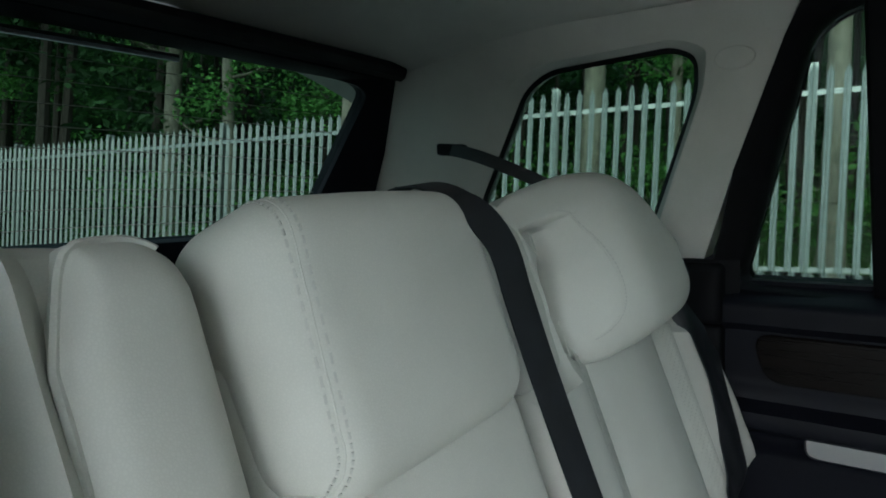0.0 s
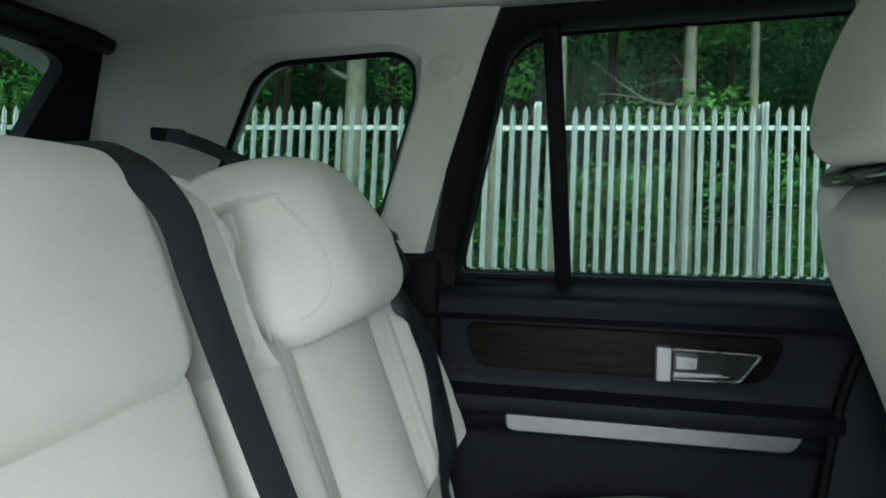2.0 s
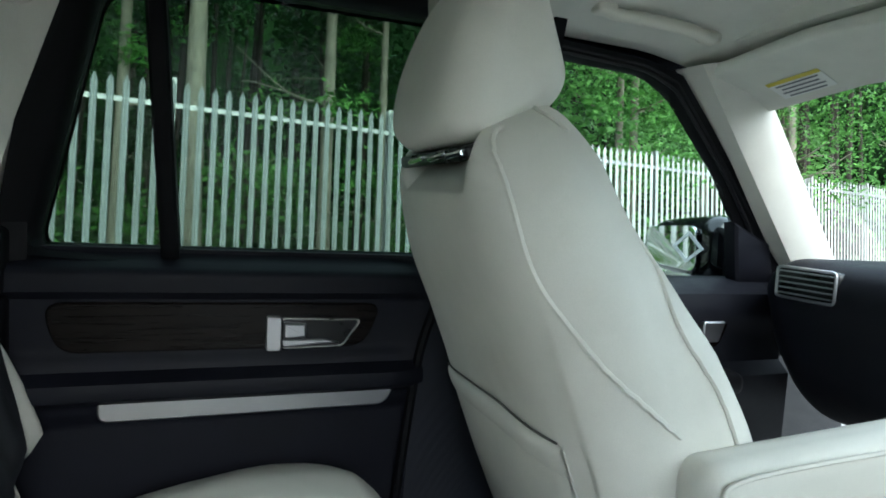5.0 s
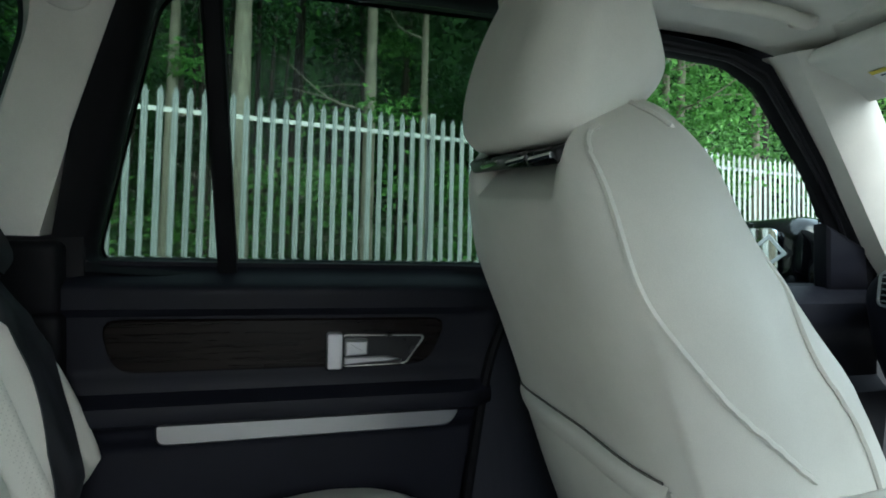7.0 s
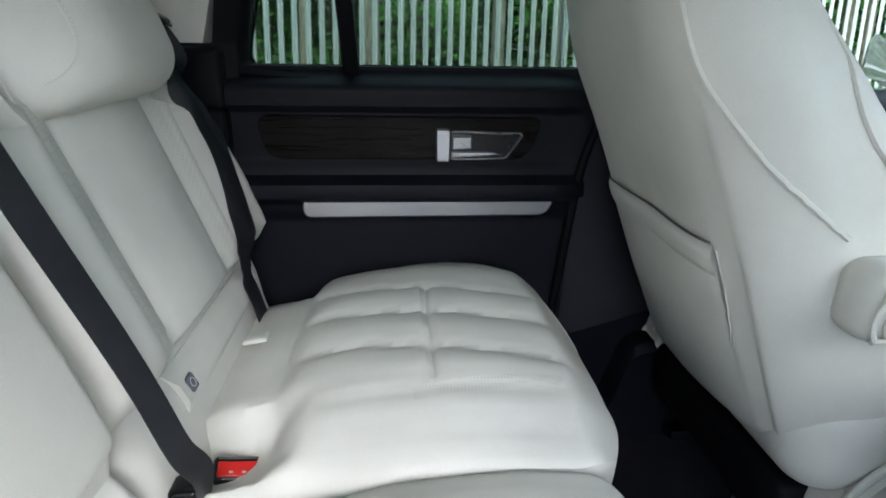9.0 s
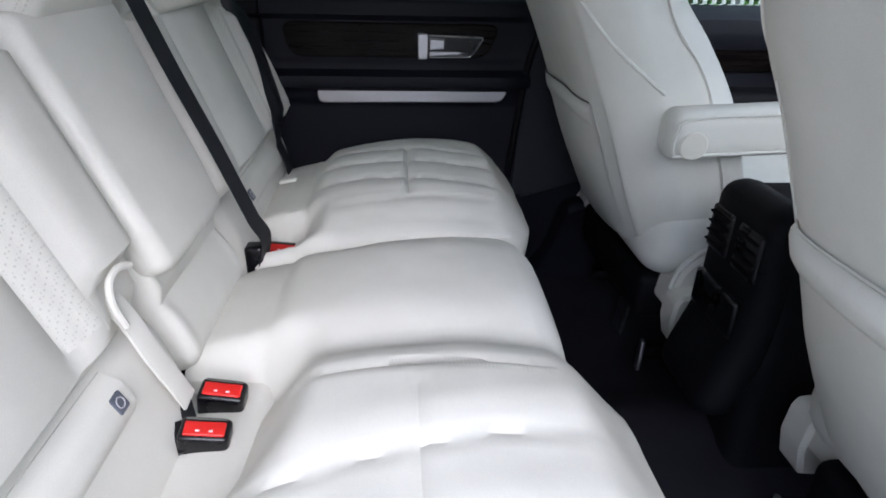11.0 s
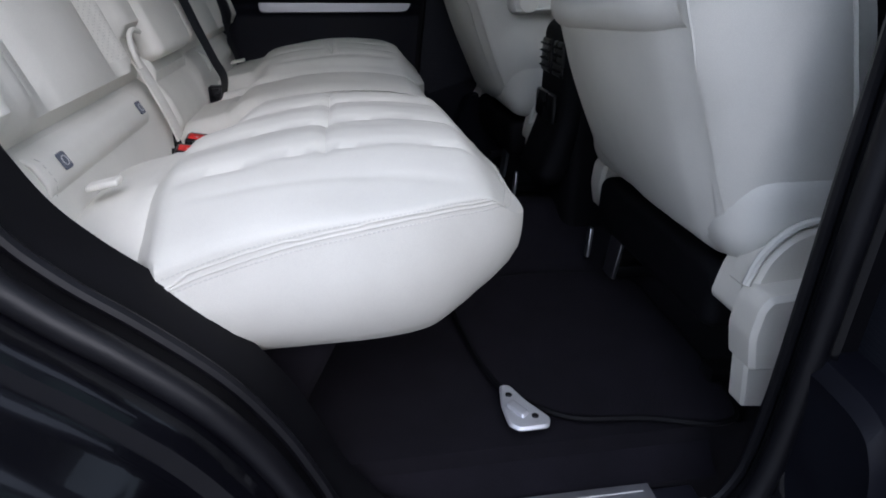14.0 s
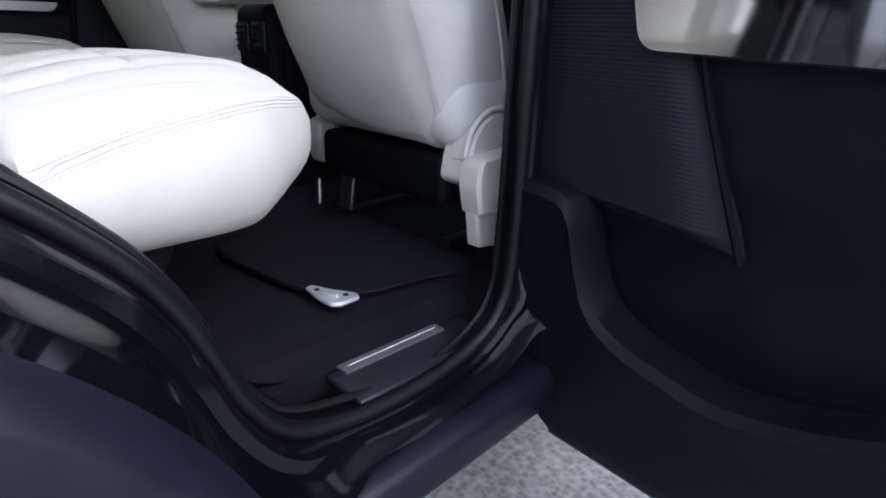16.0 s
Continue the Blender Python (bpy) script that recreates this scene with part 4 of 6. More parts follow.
def pad(y, half, v0, v1, w0, w1, dome=0.025, fall=0.0, round_by=0.042):
    """A headrest: deep rounded pad that hangs over the top of the back."""
    g = rbox((0, 0, 0), (2 * half, v1 - v0, w1 - w0), round_by, (40, 34, 26))

    def shape(p):
        a, b, c = p[:, 0], p[:, 1] / (v1 - v0) * 2, p[:, 2] / (w1 - w0) * 2
        wide = a * (1 - 0.03 * soft(0.2, -1, b))
        # the lower rear is hollow, so that the pad reads as a hook
        c2 = p[:, 2] + 0.010 * np.cos(np.clip(a / half, -1, 1) * 1.4) * soft(0, 1, c)
        b2 = p[:, 1] - dome * (a / half) ** 2 * soft(0.0, 1, b)
        out = a * (1 if y > 0 else -1)
        b2 = b2 - fall * soft(0.0, half, out) ** 1.3 * soft(-0.6, 1, b)           # the outer shoulder falls away
        c2 = c2 - abs(fall) * 0.35 * soft(-0.3 * half, -half, out) * soft(0.0, 1, c) - 0.14 * fall * soft(0.1, 1.0, b) * soft(0.0, 1, c)
        inner = soft(-0.5 * half, -half, out) * (fall > 0 and y > 0)
        wide = wide + (0.030 * soft(-0.7, 0.45, b) - 0.010) * inner
        hook = soft(0.50, 0.66, b) * inner       # the top reaches inwards over the wing
        wide = wide - 0.075 * hook
        c2 = c2 - 0.030 * hook * soft(0.0, 1, c)
        return lay_back(np.stack([y + wide, (v0 + v1) / 2 + b2 - 0.012 * hook, (w0 + w1) / 2 + c2], 1))

    return moved(g, shape)


def stitches(path, r=0.0007, every=0.006):
    """Short raised threads along a path."""
    bits, pts = [], [np.array(p) for p in path]
    for p, q in zip(pts, pts[1:]):
        n = max(1, int(np.linalg.norm(q - p) / every))
        for k in range(n):
            bits.append(tube([p + (q - p) * (k / n), p + (q - p) * ((k + 0.6) / n)], r, 4))
    return join(*bits)


def seamed(parent, path, geo, gap=0.006, across=(0, 1, 0)):
    """A raised seam line with a row of stitches on both sides."""
    tree = tree_of(geo)
    part("seam", tube(snapped(path, tree, -0.0008), 0.0012, 5), IVORY, parent)
    for k in (-1, 1):
        side = [tuple(np.array(p) + np.array(across) * gap * k) for p in path]
        part("stitching", stitches(snapped(side, tree, 0.0002), 0.0010, 0.007), STITCH, parent, "row of pale stitches")


def rear_bench():
    bench = thing("rear_bench_seat", (0.2, 0, 0.55), "three-place ivory leather rear bench seat with stitched channels", "car seat")
    for y0, y1, n in ((-0.712, 0.132, "wide"), (0.136, 0.712, "narrow")):
        geo = cushion_geo(y0, y1)
        c = part("seat_cushion", geo, IVORY, bench, "plump ivory leather cushion with stitched channels")
        s = -1 if y0 < -0.5 else 1
        for lift in (0.0022, -0.0024):
            part("piping", tube(snapped(side_piping(s, lift), geo, -0.0006), 0.0017, 6), IVORY, c)
        for lift in (0.0075, -0.008):
            path = snapped(side_piping(s, lift), geo, 0.0)
            bits = []
            for i in range(0, len(path) - 1):
                p, q = np.array(path[i]), np.array(path[i + 1])
                for k in (0.0, 0.5):
                    bits.append(tube([p + (q - p) * k, p + (q - p) * (k + 0.3)], 0.0008, 4))
            part("stitching", join(*bits), STITCH, c, "row of pale stitches")
        tree = tree_of(geo)
        part("perforated_strip", sheet(np.linspace(0.26, 0.44, 30), np.linspace(-0.010, 0.010, 5), lambda x, d: snapped([(x, s * (0.232 + 0.016 * math.sin((x - 0.28) * 9) + d), float(cushion_top(x, 0.232)) + 0.01)], tree, 0.0012)[0]), IVORY_HOLED, c, "perforated ivory leather strip")
    part("seat_base", moved(rbox((0.16, 0, 0.545), (0.30, 1.24, 0.16), 0.02), lambda p: np.stack([p[:, 0] - 0.5 * (0.62 - p[:, 2]) * soft(0.1, 0.3, p[:, 0]), p[:, 1], p[:, 2]], 1)), MATCLOTH, bench, "black carpeted seat base under the cushions")
    for s in (1, -1):
        b = part("backrest", outer_back(s), IVORY, bench, "ivory leather outer backrest with side bolsters")
        for u0, u1, v0, v1 in ((-0.160, -0.117, 0.14, 0.44), (0.117, 0.165, 0.14, 0.42)):
            part("perforated_strip", back_patch(s, u0, u1, v0, v1), IVORY_HOLED, b, "perforated ivory leather strip")
        for u in (-0.113, -0.164, 0.113):
            line = np.array(back_patch(s, u, u + 0.0005, 0.13, 0.45, 0.0002)[0]).reshape(-1, 6, 3)[:, 0]
            part("seam", tube(line, 0.0014, 5), IVORY, b, "sewn seam")
        geo = pad(s * 0.397, 0.152, 0.388, 0.600, -0.11, 0.080, 0.008, 0.085, 0.05)
        h = part("headrest", geo, IVORY, bench, "low ivory leather headrest that hooks over the back")
        arc = spline([back_at(s * y, v, w) for y, v, w in ((0.246, 0.557, 0.072), (0.266, 0.535, 0.072), (0.284, 0.514, 0.072), (0.298, 0.484, 0.072), (0.299, 0.455, 0.072), (0.288, 0.433, 0.068), (0.268, 0.418, 0.058), (0.252, 0.413, 0.044))], 6)
        tree = tree_of(geo)
        part("seam", tube(snapped(arc, tree, -0.0006), 0.0011, 5), IVORY, h)
        part("stitching", stitches(snapped([tuple(np.array(q) + (0, s * 0.004, 0)) for q in arc], tree, 0.0), 0.0008, 0.007), STITCH, h, "row of pale stitches")
        wing, broad = (0.175, 0.088) if s > 0 else (0.170, 0.080)
        g = rbox((0, 0, 0), (broad, 0.185, 0.11), 0.026 if s < 0 else 0.018, (20, 24, 14))
        geo = moved(g, lambda p: lay_back(np.stack([s * wing + p[:, 0] * 0.98 + (s > 0) * 0.030 * soft(-0.07, 0.06, p[:, 1]) * soft(-0.01, 0.05, p[:, 0]), 0.490 + p[:, 1] - 0.045 * soft(0.01, 0.042, s * p[:, 0]) * soft(0.0, 0.09, p[:, 1]), -0.034 + p[:, 2] + 0.006 * np.cos(p[:, 0] / broad * 2.8) - 0.02 * soft(0.05, 0.095, p[:, 1])], 1)))
        ck = part("cheek", geo, IVORY, b, "padded leather cheek beside the headrest")
        rim = [back_at(s * a, v, w) for a, v, w in ((0.208, 0.40, 0.010), (0.208, 0.47, 0.012), (0.207, 0.515, 0.010), (0.200, 0.545, 0.004), (0.180, 0.575, -0.004), (0.152, 0.586, -0.006), (0.137, 0.575, -0.002))]
        part("piping", tube(snapped(spline(rim, 6), geo, 0.0005), 0.0030, 6), IVORY, ck)
        # lower flap with a hemmed end
        us, vs = np.linspace(-0.150, 0.199, 26), np.linspace(0.030, 0.097, 9)
        flap = lambda u, v, d: back_at(s * (0.405 + u), v, 0.010 + float(back_relief(np.array(s * (0.405 + u)), np.array(min(v, 0.085)), s)) + d - 0.012 * float(soft(0.080, 0.097, v)) - 0.012 * float(soft(0.056, 0.034, v)) - 0.003 * float(soft(0.192, 0.199, u)))
        fl = part("lower_flap", thick_sheet(us, vs, lambda u, v: flap(u, v, 0.0075), lambda u, v: flap(u, v, 0.0)), IVORY, b, "ivory leather flap along the seat bite")
        for u in (-0.128, 0.150):
            tag = part("anchor_tag", slab(rounded([(-0.009, -0.010), (0.009, -0.010), (0.009, 0.010), (-0.009, 0.010)], 0.003), lambda a, c, d: flap(u + a, 0.069 + c, 0.0082 + d), 0.0, 0.0022, 0.0006), GREYTAG, fl, "small square grey anchor tag")
            part("emblem", tube([flap(u + 0.0055 * math.cos(a), 0.069 + 0.0055 * math.sin(a), 0.0104) for a in np.linspace(0, 2 * math.pi, 20, endpoint=False)], 0.0007, 5, closed=True), GREYPRINT, tag)
        part("hem", tube([flap(0.197, v, 0.0055) for v in vs[:-1]], 0.0034, 8), IVORY, fl)
        part("stitching", stitches([flap(0.188, v, 0.008) for v in vs[:-1]]), STITCH, fl)
    # middle place: armrest in the back, side cheeks and headrest
    g = rbox((0, 0.268, -0.06), (0.250, 0.575, 0.12), 0.036, (30, 60, 8))

    def middle(p):
        y, v, w = p[:, 0], p[:, 1], p[:, 2]
        k = soft(-0.1, -0.02, w)
        r = 0.012 * soft(0.09, 0.12, np.abs(y)) - 0.012 * dent(v, 0.078, 0.010) - 0.008 * soft(0.10, 0.13, v) * soft(0.105, 0.095, np.abs(y))
        return lay_back(np.stack([y, v - 0.035 * soft(0.4, 0.56, v), w + r * k], 1))

    part("middle_back", moved(g, middle), IVORY, bench, "ivory leather middle backrest")
    g = rbox((-0.012, 0.270, 0.010), (0.232, 0.305, 0.05), 0.020, (24, 30, 8))
    part("armrest", moved(g, lambda p: lay_back(np.stack([p[:, 0] * (1 - 0.06 * soft(0.2, 0.1, p[:, 1])), p[:, 1], p[:, 2] + 0.006 * np.cos(p[:, 0] / 0.1 * 1.3)], 1))), IVORY, bench, "folded-up ivory leather armrest panel")
    geo = pad(-0.004, 0.116, 0.402, 0.590, -0.062, 0.052, 0.002, 0.0, 0.038)
    h = part("headrest", geo, IVORY, bench, "broad ivory leather middle headrest")
    edge = spline([back_at(y, v, w) for y, v, w in ((-0.084, 0.612, 0.0), (-0.090, 0.598, 0.03), (-0.095, 0.57, 0.056), (-0.100, 0.52, 0.06), (-0.105, 0.46, 0.06), (-0.108, 0.425, 0.055), (-0.114, 0.402, 0.03))], 6)
    seamed(h, edge, geo, 0.006)
    part("back_shell", rbox((-0.19, 0, 0.95), (0.05, 1.26, 0.50), 0.02), BLACK, bench, "black carpeted back shell")
    # child-seat anchor tags on the lower flap
    for y in (-0.560, 0.43):
        part("pull_tab", moved(rbox((0, 0, 0), (0.036, 0.020, 0.008), 0.0035, (8, 6, 3)), lambda p: np.stack([0.040 + p[:, 0], y + p[:, 1] * (1 + 4 * (p[:, 0] + 0.03)), 0.776 + p[:, 2] + 0.20 * (p[:, 0] + 0.02)], 1)), IVORY, bench, "folded ivory leather pull tab")
    return bench


rear_bench()


# ---- rear seat belts and buckles ----
def belt_middle():
    b = thing("seat_belt", (0.04, 0.16, 0.72), "black middle seat belt hanging from a slot in the seat top", "seat belt", "rear belts")
    path = spline([back_at(0.108, 0.590, -0.07), back_at(0.104, 0.606, -0.035), back_at(0.090, 0.598, 0.016), back_at(0.080, 0.570, 0.054), back_at(0.100, 0.530, 0.064), back_at(0.110, 0.480, 0.058), back_at(0.119, 0.42, 0.052), back_at(0.132, 0.31, 0.046), back_at(0.140, 0.20, 0.045), back_at(0.142, 0.134, 0.044), back_at(0.136, 0.070, 0.046), (0.052, 0.150, 0.775), (0.030, 0.160, 0.700)], 8)
    part("webbing", ribbon(path, (0.3, 1, 0.1), 0.031, 0.0016), WEBBING, b)
    part("slot_plate", moved(rbox((0, 0, 0), (0.085, 0.03, 0.012), 0.005), lambda p: lay_back(np.stack([0.125 + p[:, 0] * 1.3, 0.602 + p[:, 2], -0.035 + p[:, 1]], 1))), DARKPLASTIC, b, "dark slot plate with a bright edge")
    part("slot_edge", tube([back_at(0.100, 0.608, -0.020), back_at(0.182, 0.608, -0.020)], 0.0025, 6), CHROME, b, "thin bright edge")
    part("anchor_plate", rbox((0.030, 0.158, 0.740), (0.03, 0.03, 0.05), 0.005), DARKPLASTIC, b)


def belt_outer(s):
    b = thing("seat_belt", (0.02, s * 0.66, 0.70), "black outer seat belt from rear pillar down the seat side", "seat belt", "rear belts")
    up = spline([(-0.47, s * 0.575, 1.372), (-0.40, s * 0.575, 1.352), (-0.28, s * 0.61, 1.295), (-0.165, s * 0.655, 1.236)], 6)
    part("webbing_rear", ribbon(up, (0.35, 0.2 * s, 1), 0.022, 0.0016), WEBBING, b)
    if s > 0:
        tree = tree_of(outer_back(s))
        mid = spline([(0.632, 0.455), (0.612, 0.39), (0.612, 0.33), (0.612, 0.27), (0.598, 0.19), (0.570, 0.12), (0.552, 0.06), (0.548, 0.0)], 7)
        out = Vector((COS_B, 0, SIN_B))

        def lay(k, a, d):
            p = Vector(back_at(s * (mid[int(k)][0] + a), mid[int(k)][1], 0.15))
            q = tree[0].ray_cast(p, -out)[0] or tree[0].find_nearest(p)[0]
            return tuple(q + out * (d + 0.0075 * float(soft(0.125, 0.085, mid[int(k)][1])) + 0.019 * float(dent(np.array(mid[int(k)][1]), 0.102, 0.012))))

        part("webbing", thick_sheet(np.arange(len(mid)), np.linspace(-0.025, 0.025, 7), lambda k, a: lay(k, a, 0.0062), lambda k, a: lay(k, a, 0.0045)), WEBBING, b)
        top = lay(0, 0.0, 0.0045)
        down = spline([(-0.165, s * 0.655, 1.236), (-0.128, s * 0.662, 1.205), tuple((np.array(top) * 0.6 + np.array((-0.11, s * 0.655, 1.19)) * 0.4) + np.array((0.006, 0, 0))), top], 4)
    else:
        down = spline([(-0.165, s * 0.655, 1.236), (-0.122, s * 0.664, 1.205), (-0.135, s * 0.700, 1.10), (-0.085, s * 0.706, 0.95), (-0.04, s * 0.706, 0.80)], 4)
    part("webbing_upper", ribbon(down, (0.32, 0.95 * s, 0.1), 0.042, 0.0016), WEBBING, b)
    part("guide", moved(rbox((0, 0, 0), (0.075, 0.03, 0.012), 0.005), lambda p: np.stack([-0.145 + p[:, 0], s * 0.668 + p[:, 1], 1.224 - 0.55 * p[:, 0] + p[:, 2]], 1)), DARKPLASTIC, b, "dark belt guide on the seat shoulder")
    part("guide_edge", tube([(-0.165, s * 0.655, 1.245), (-0.105, s * 0.675, 1.200)], 0.003, 6), CHROME, b, "bright guide edge")
    part("anchor", moved(rbox((0, 0, 0), (0.06, 0.02, 0.022), 0.006), lambda p: np.stack([-0.475 + p[:, 0], s * 0.585 + p[:, 1], 1.372 + p[:, 2] - 0.1 * p[:, 0]], 1)), BLACK, b, "small black pillar slot")


def buckle(x, y, z, turn=0.0, lean=26, label="black seat belt buckle with a red release button"):
    b = thing("belt_buckle", (x, y, z - 0.05), label, "buckle", "rear buckles")
    m = Matrix.Translation((x, y, z)) @ pose(0, 0, 0, lean, 10, turn) @ Matrix.Diagonal((0.88, 0.84, 0.9, 1.0))
    body = part("body", placed(rbox((0, 0, -0.034), (0.062, 0.038, 0.070), 0.007, (8, 8, 8)), m), DARKPLASTIC, b)
    part("release_button", placed(rbox((0.0, -0.002, 0.0005), (0.050, 0.022, 0.006), 0.0025, (6, 6, 4)), m), RED, b, "red release button")
    # dark strip drawn in for the shade of the tongue slot
    part("slot", placed(rbox((0.0, 0.014, 0.001), (0.050, 0.0035, 0.003), 0.001, (2, 2, 2)), m), GAP_AND_WIRE, b)
    for k in (-0.008, 0.008):
        part("mark", placed(rbox((k, -0.007, 0.0038), (0.005, 0.0028, 0.0008), 0.0003, (2, 2, 2)), m), WHITEPRINT, b, "small pale print bar")
    return b


belt_middle()
belt_outer(1)
belt_outer(-1)
buckle(0.060, -0.166, 0.730, 0, 10)
buckle(0.057, -0.228, 0.727, 4, 10)
buckle(0.060, 0.226, 0.724, 10)
strap = thing("belt_strap", (0.02, -0.17, 0.70), "ivory webbing strap looped beside the armrest", "strap")
part("hoop", tube(spline([back_at(-0.222, 0.118, 0.020), back_at(-0.226, 0.146, 0.024), back_at(-0.216, 0.166, 0.028), back_at(-0.200, 0.172, 0.032), back_at(-0.182, 0.166, 0.034)], 6), 0.0040, 8), IVORY, strap, "rolled leather edge")
part("band", ribbon(spline([back_at(-0.206, 0.168, 0.004), back_at(-0.209, 0.125, 0.016), back_at(-0.212, 0.074, 0.019), back_at(-0.204, 0.030, 0.016), back_at(-0.194, -0.005, 0.010)], 6), (0.15, 1, 0.1), 0.026, 0.003), IVORY, strap, "ivory webbing band")
for a, b in (((0.014, -0.172, 0.738), (0.034, -0.208, 0.708)), ((0.022, -0.212, 0.722), (0.036, -0.240, 0.704))):
    part("tongue", ribbon(spline([a, tuple((np.array(a) + b) / 2), b], 4), (0.8, 0.6, 0.1), 0.015, 0.007), DARKPLASTIC, strap, "black plate end")


# ---- front seats ----
def front_seat(s, x0, middle, group):
    """x0: where the middle of the back's rear face stands at 0.98 m."""
    seat = thing("front_seat", (x0 + 0.3, s * 0.418, 0.43), "ivory leather front seat with headrest and map pocket", "car seat", group)
    lean, mid = 0.38, s * middle

    def at(y, z, w):
        """y from the seat's middle towards the car's middle is negative; w is out of the rear face, backwards."""
        return (x0 + 0.042 - lean * (z - 0.98) - w * 0.935, mid + s * y, z - w * 0.35)

    def lay(p):
        return np.stack([x0 + 0.042 - lean * (p[:, 1] - 0.98) - p[:, 2] * 0.935, mid + s * p[:, 0], p[:, 1] - p[:, 2] * 0.35], 1)

    g = rbox((0, 1.0, -0.075), (0.50, 0.68, 0.15), 0.055, (48, 60, 24))

    def shape(p):
        y, z, w = p[:, 0], p[:, 1], p[:, 2]
        k = soft(-0.13, -0.01, w)                                  # 1 on the rear face, 0 at the front
        t_rear = 1 - 0.12 * soft(1.14, 1.31, z) - 0.14 * soft(1.25, 1.36, z)
        t_front = 1 - 0.38 * np.clip((z - 1.05) / 0.28, 0, 1)
        taper = (t_rear * k + t_front * (1 - k)) * (1 - 0.05 * soft(0.85, 0.66, z))
        h = np.clip(np.abs(y) / 0.25, 0, 1)
        rear = 0.040 - 0.044 * h ** 5.0 + 0.014 * dent(z, 1.22, 0.12) + 0.010 * np.sin(np.clip((z - 0.66) / 0.7, 0, 1) * math.pi)
        front = 0.03 * dent(np.abs(y), 0.21, 0.06) * soft(1.10, 0.90, z) - 0.055 * soft(0.98, 1.31, z)
        seam = (0.0025 + 0.003 * soft(1.0, 0.97, z)) * dent(np.abs(y), 0.196, 0.006) * soft(1.20, 1.12, z)
        z2 = z - 0.03 * soft(0.12, 0.25, np.abs(y)) * soft(1.1, 1.34, z) - 0.042 * soft(0.156, 0.132, np.abs(y)) * soft(1.25, 1.33, z)
        w2 = w + (rear - seam) * k - front * soft(-0.08, -0.14, w)
        low = soft(0.82, 0.66, z)
        z2 = z2 + 0.045 * low * soft(-0.05, 0.25, -y) - 0.02 * low * soft(0.1, 0.24, y)
        return lay(np.stack([y * taper, z2, w2], 1))

    back_geo = rumpled(moved(g, shape), 0.0022, 9)
    back = part("backrest", back_geo, IVORY, seat, "ivory leather seat back with piped edges")
    for k in (-1, 1):
        rear_edge = spline([at(k * 0.150, 1.340, 0.0), at(k * 0.156, 1.342, 0.02), at(k * 0.172, 1.328, 0.04), at(k * 0.184, 1.300, 0.04), at(k * 0.192, 1.266, 0.04), at(k * 0.206, 1.184, 0.04), at(k * 0.234, 1.123, 0.03), at(k * 0.258, 1.085, 0.02), at(k * 0.265, 1.045, -0.01), at(k * 0.268, 0.99, -0.055)], 8)
        front_edge = spline([at(k * 0.12, 1.345, -0.06), at(k * 0.14, 1.31, -0.06), at(k * 0.175, 1.24, -0.075), at(k * 0.20, 1.175, -0.09), at(k * 0.23, 1.114, -0.09), at(k * 0.255, 1.06, -0.10), at(k * 0.26, 0.98, -0.128), at(k * 0.26, 0.85, -0.128), at(k * 0.25, 0.74, -0.12)], 8)
        for line in (rear_edge, front_edge) if s > 0 or k < 0 else (front_edge,):
            part("piping", tube(snapped(line, back_geo, 0.0008), 0.0033, 6), IVORY, back, "raised leather piping")
    # map pocket: a flap with a padded upper hem, laid on the back
    def on_back(y, z, lift):
        far, near = Vector(at(y, z, 0.16)), Vector(at(y, z, 0.0))
        q = back_tree[0].ray_cast(far, (near - far).normalized())[0] or near
        return tuple(q + (far - near).normalized() * lift)

    back_tree = tree_of(back_geo)
    sag = lambda y: 0.006 * math.cos(y / 0.17 * 1.5) if s > 0 else 0.002 + 0.06 * y
    y_in, y_out = (-0.172, 0.172) if s > 0 else (-0.198, 0.210)
    po = part("map_pocket", sheet(np.linspace(y_in, y_out, 24), np.linspace(0.69, 0.985, 18),
              lambda y, z: on_back(y, z + sag(y), 0.002 + 0.013 * math.sin(np.clip((z - 0.69) / 0.29, 0, 1) * 2.6) * math.cos(y / 0.196 * 1.45))), IVORY, seat, "ivory leather map pocket on the seat back")
    hem = []
    for r, d in ((0.0, 0.003), (0.004, 0.014), (0.012, 0.020), (0.024, 0.021), (0.034, 0.017), (0.041, 0.010), (0.044, 0.002)):
        hem.append([on_back(y, 0.990 - r + sag(y), d * (0.6 if s > 0 else 1.0) * (0.45 + 0.55 * math.cos(y / 0.2 * 1.4))) for y in np.linspace(y_in, y_out, 24)])
    part("hem", loft(hem, closed=False, caps=False), IVORY, po, "padded pocket hem")
    # on the left seat a dark tube stands in for the pocket's shaded mouth
    part("pocket_mouth_line", tube([on_back(y, 0.993 + sag(y), 0.003) for y in np.linspace(y_in + 0.004, y_out - 0.004, 24)], 0.0016, 5), GAP_AND_WIRE if s > 0 else IVORY, po, "thin line along the pocket mouth, its shade put into the left one's colour")
    for y, top in ((y_in, 0.985 if s > 0 else 1.12), (y_out, 0.985 if s > 0 else 1.14)):
        part("pocket_edge", tube([on_back(y * (1 - 0.22 * float(soft(0.95, 0.68, z))), z, 0.0) for z in np.linspace(0.69, top, 24)], 0.0016, 6), IVORY, po, "stitched pocket edge")
    # headrest on two posts
    h = rbox((0, 0, 0), (0.274, 0.205, 0.165), 0.042, (36, 30, 26))

    def head(p):
        y, z, w = p[:, 0], p[:, 1], p[:, 2]
        rear = soft(-0.04, 0.05, w)
        wide = 1 - 0.05 * soft(-0.04, -0.10, z) * (1 - rear) - 0.07 * soft(0.03, 0.11, z)
        lean_in = 0.112 * np.clip((z + 0.070) / 0.15, 0, 1.15) ** 1.6           # the rear face leans forward to the top
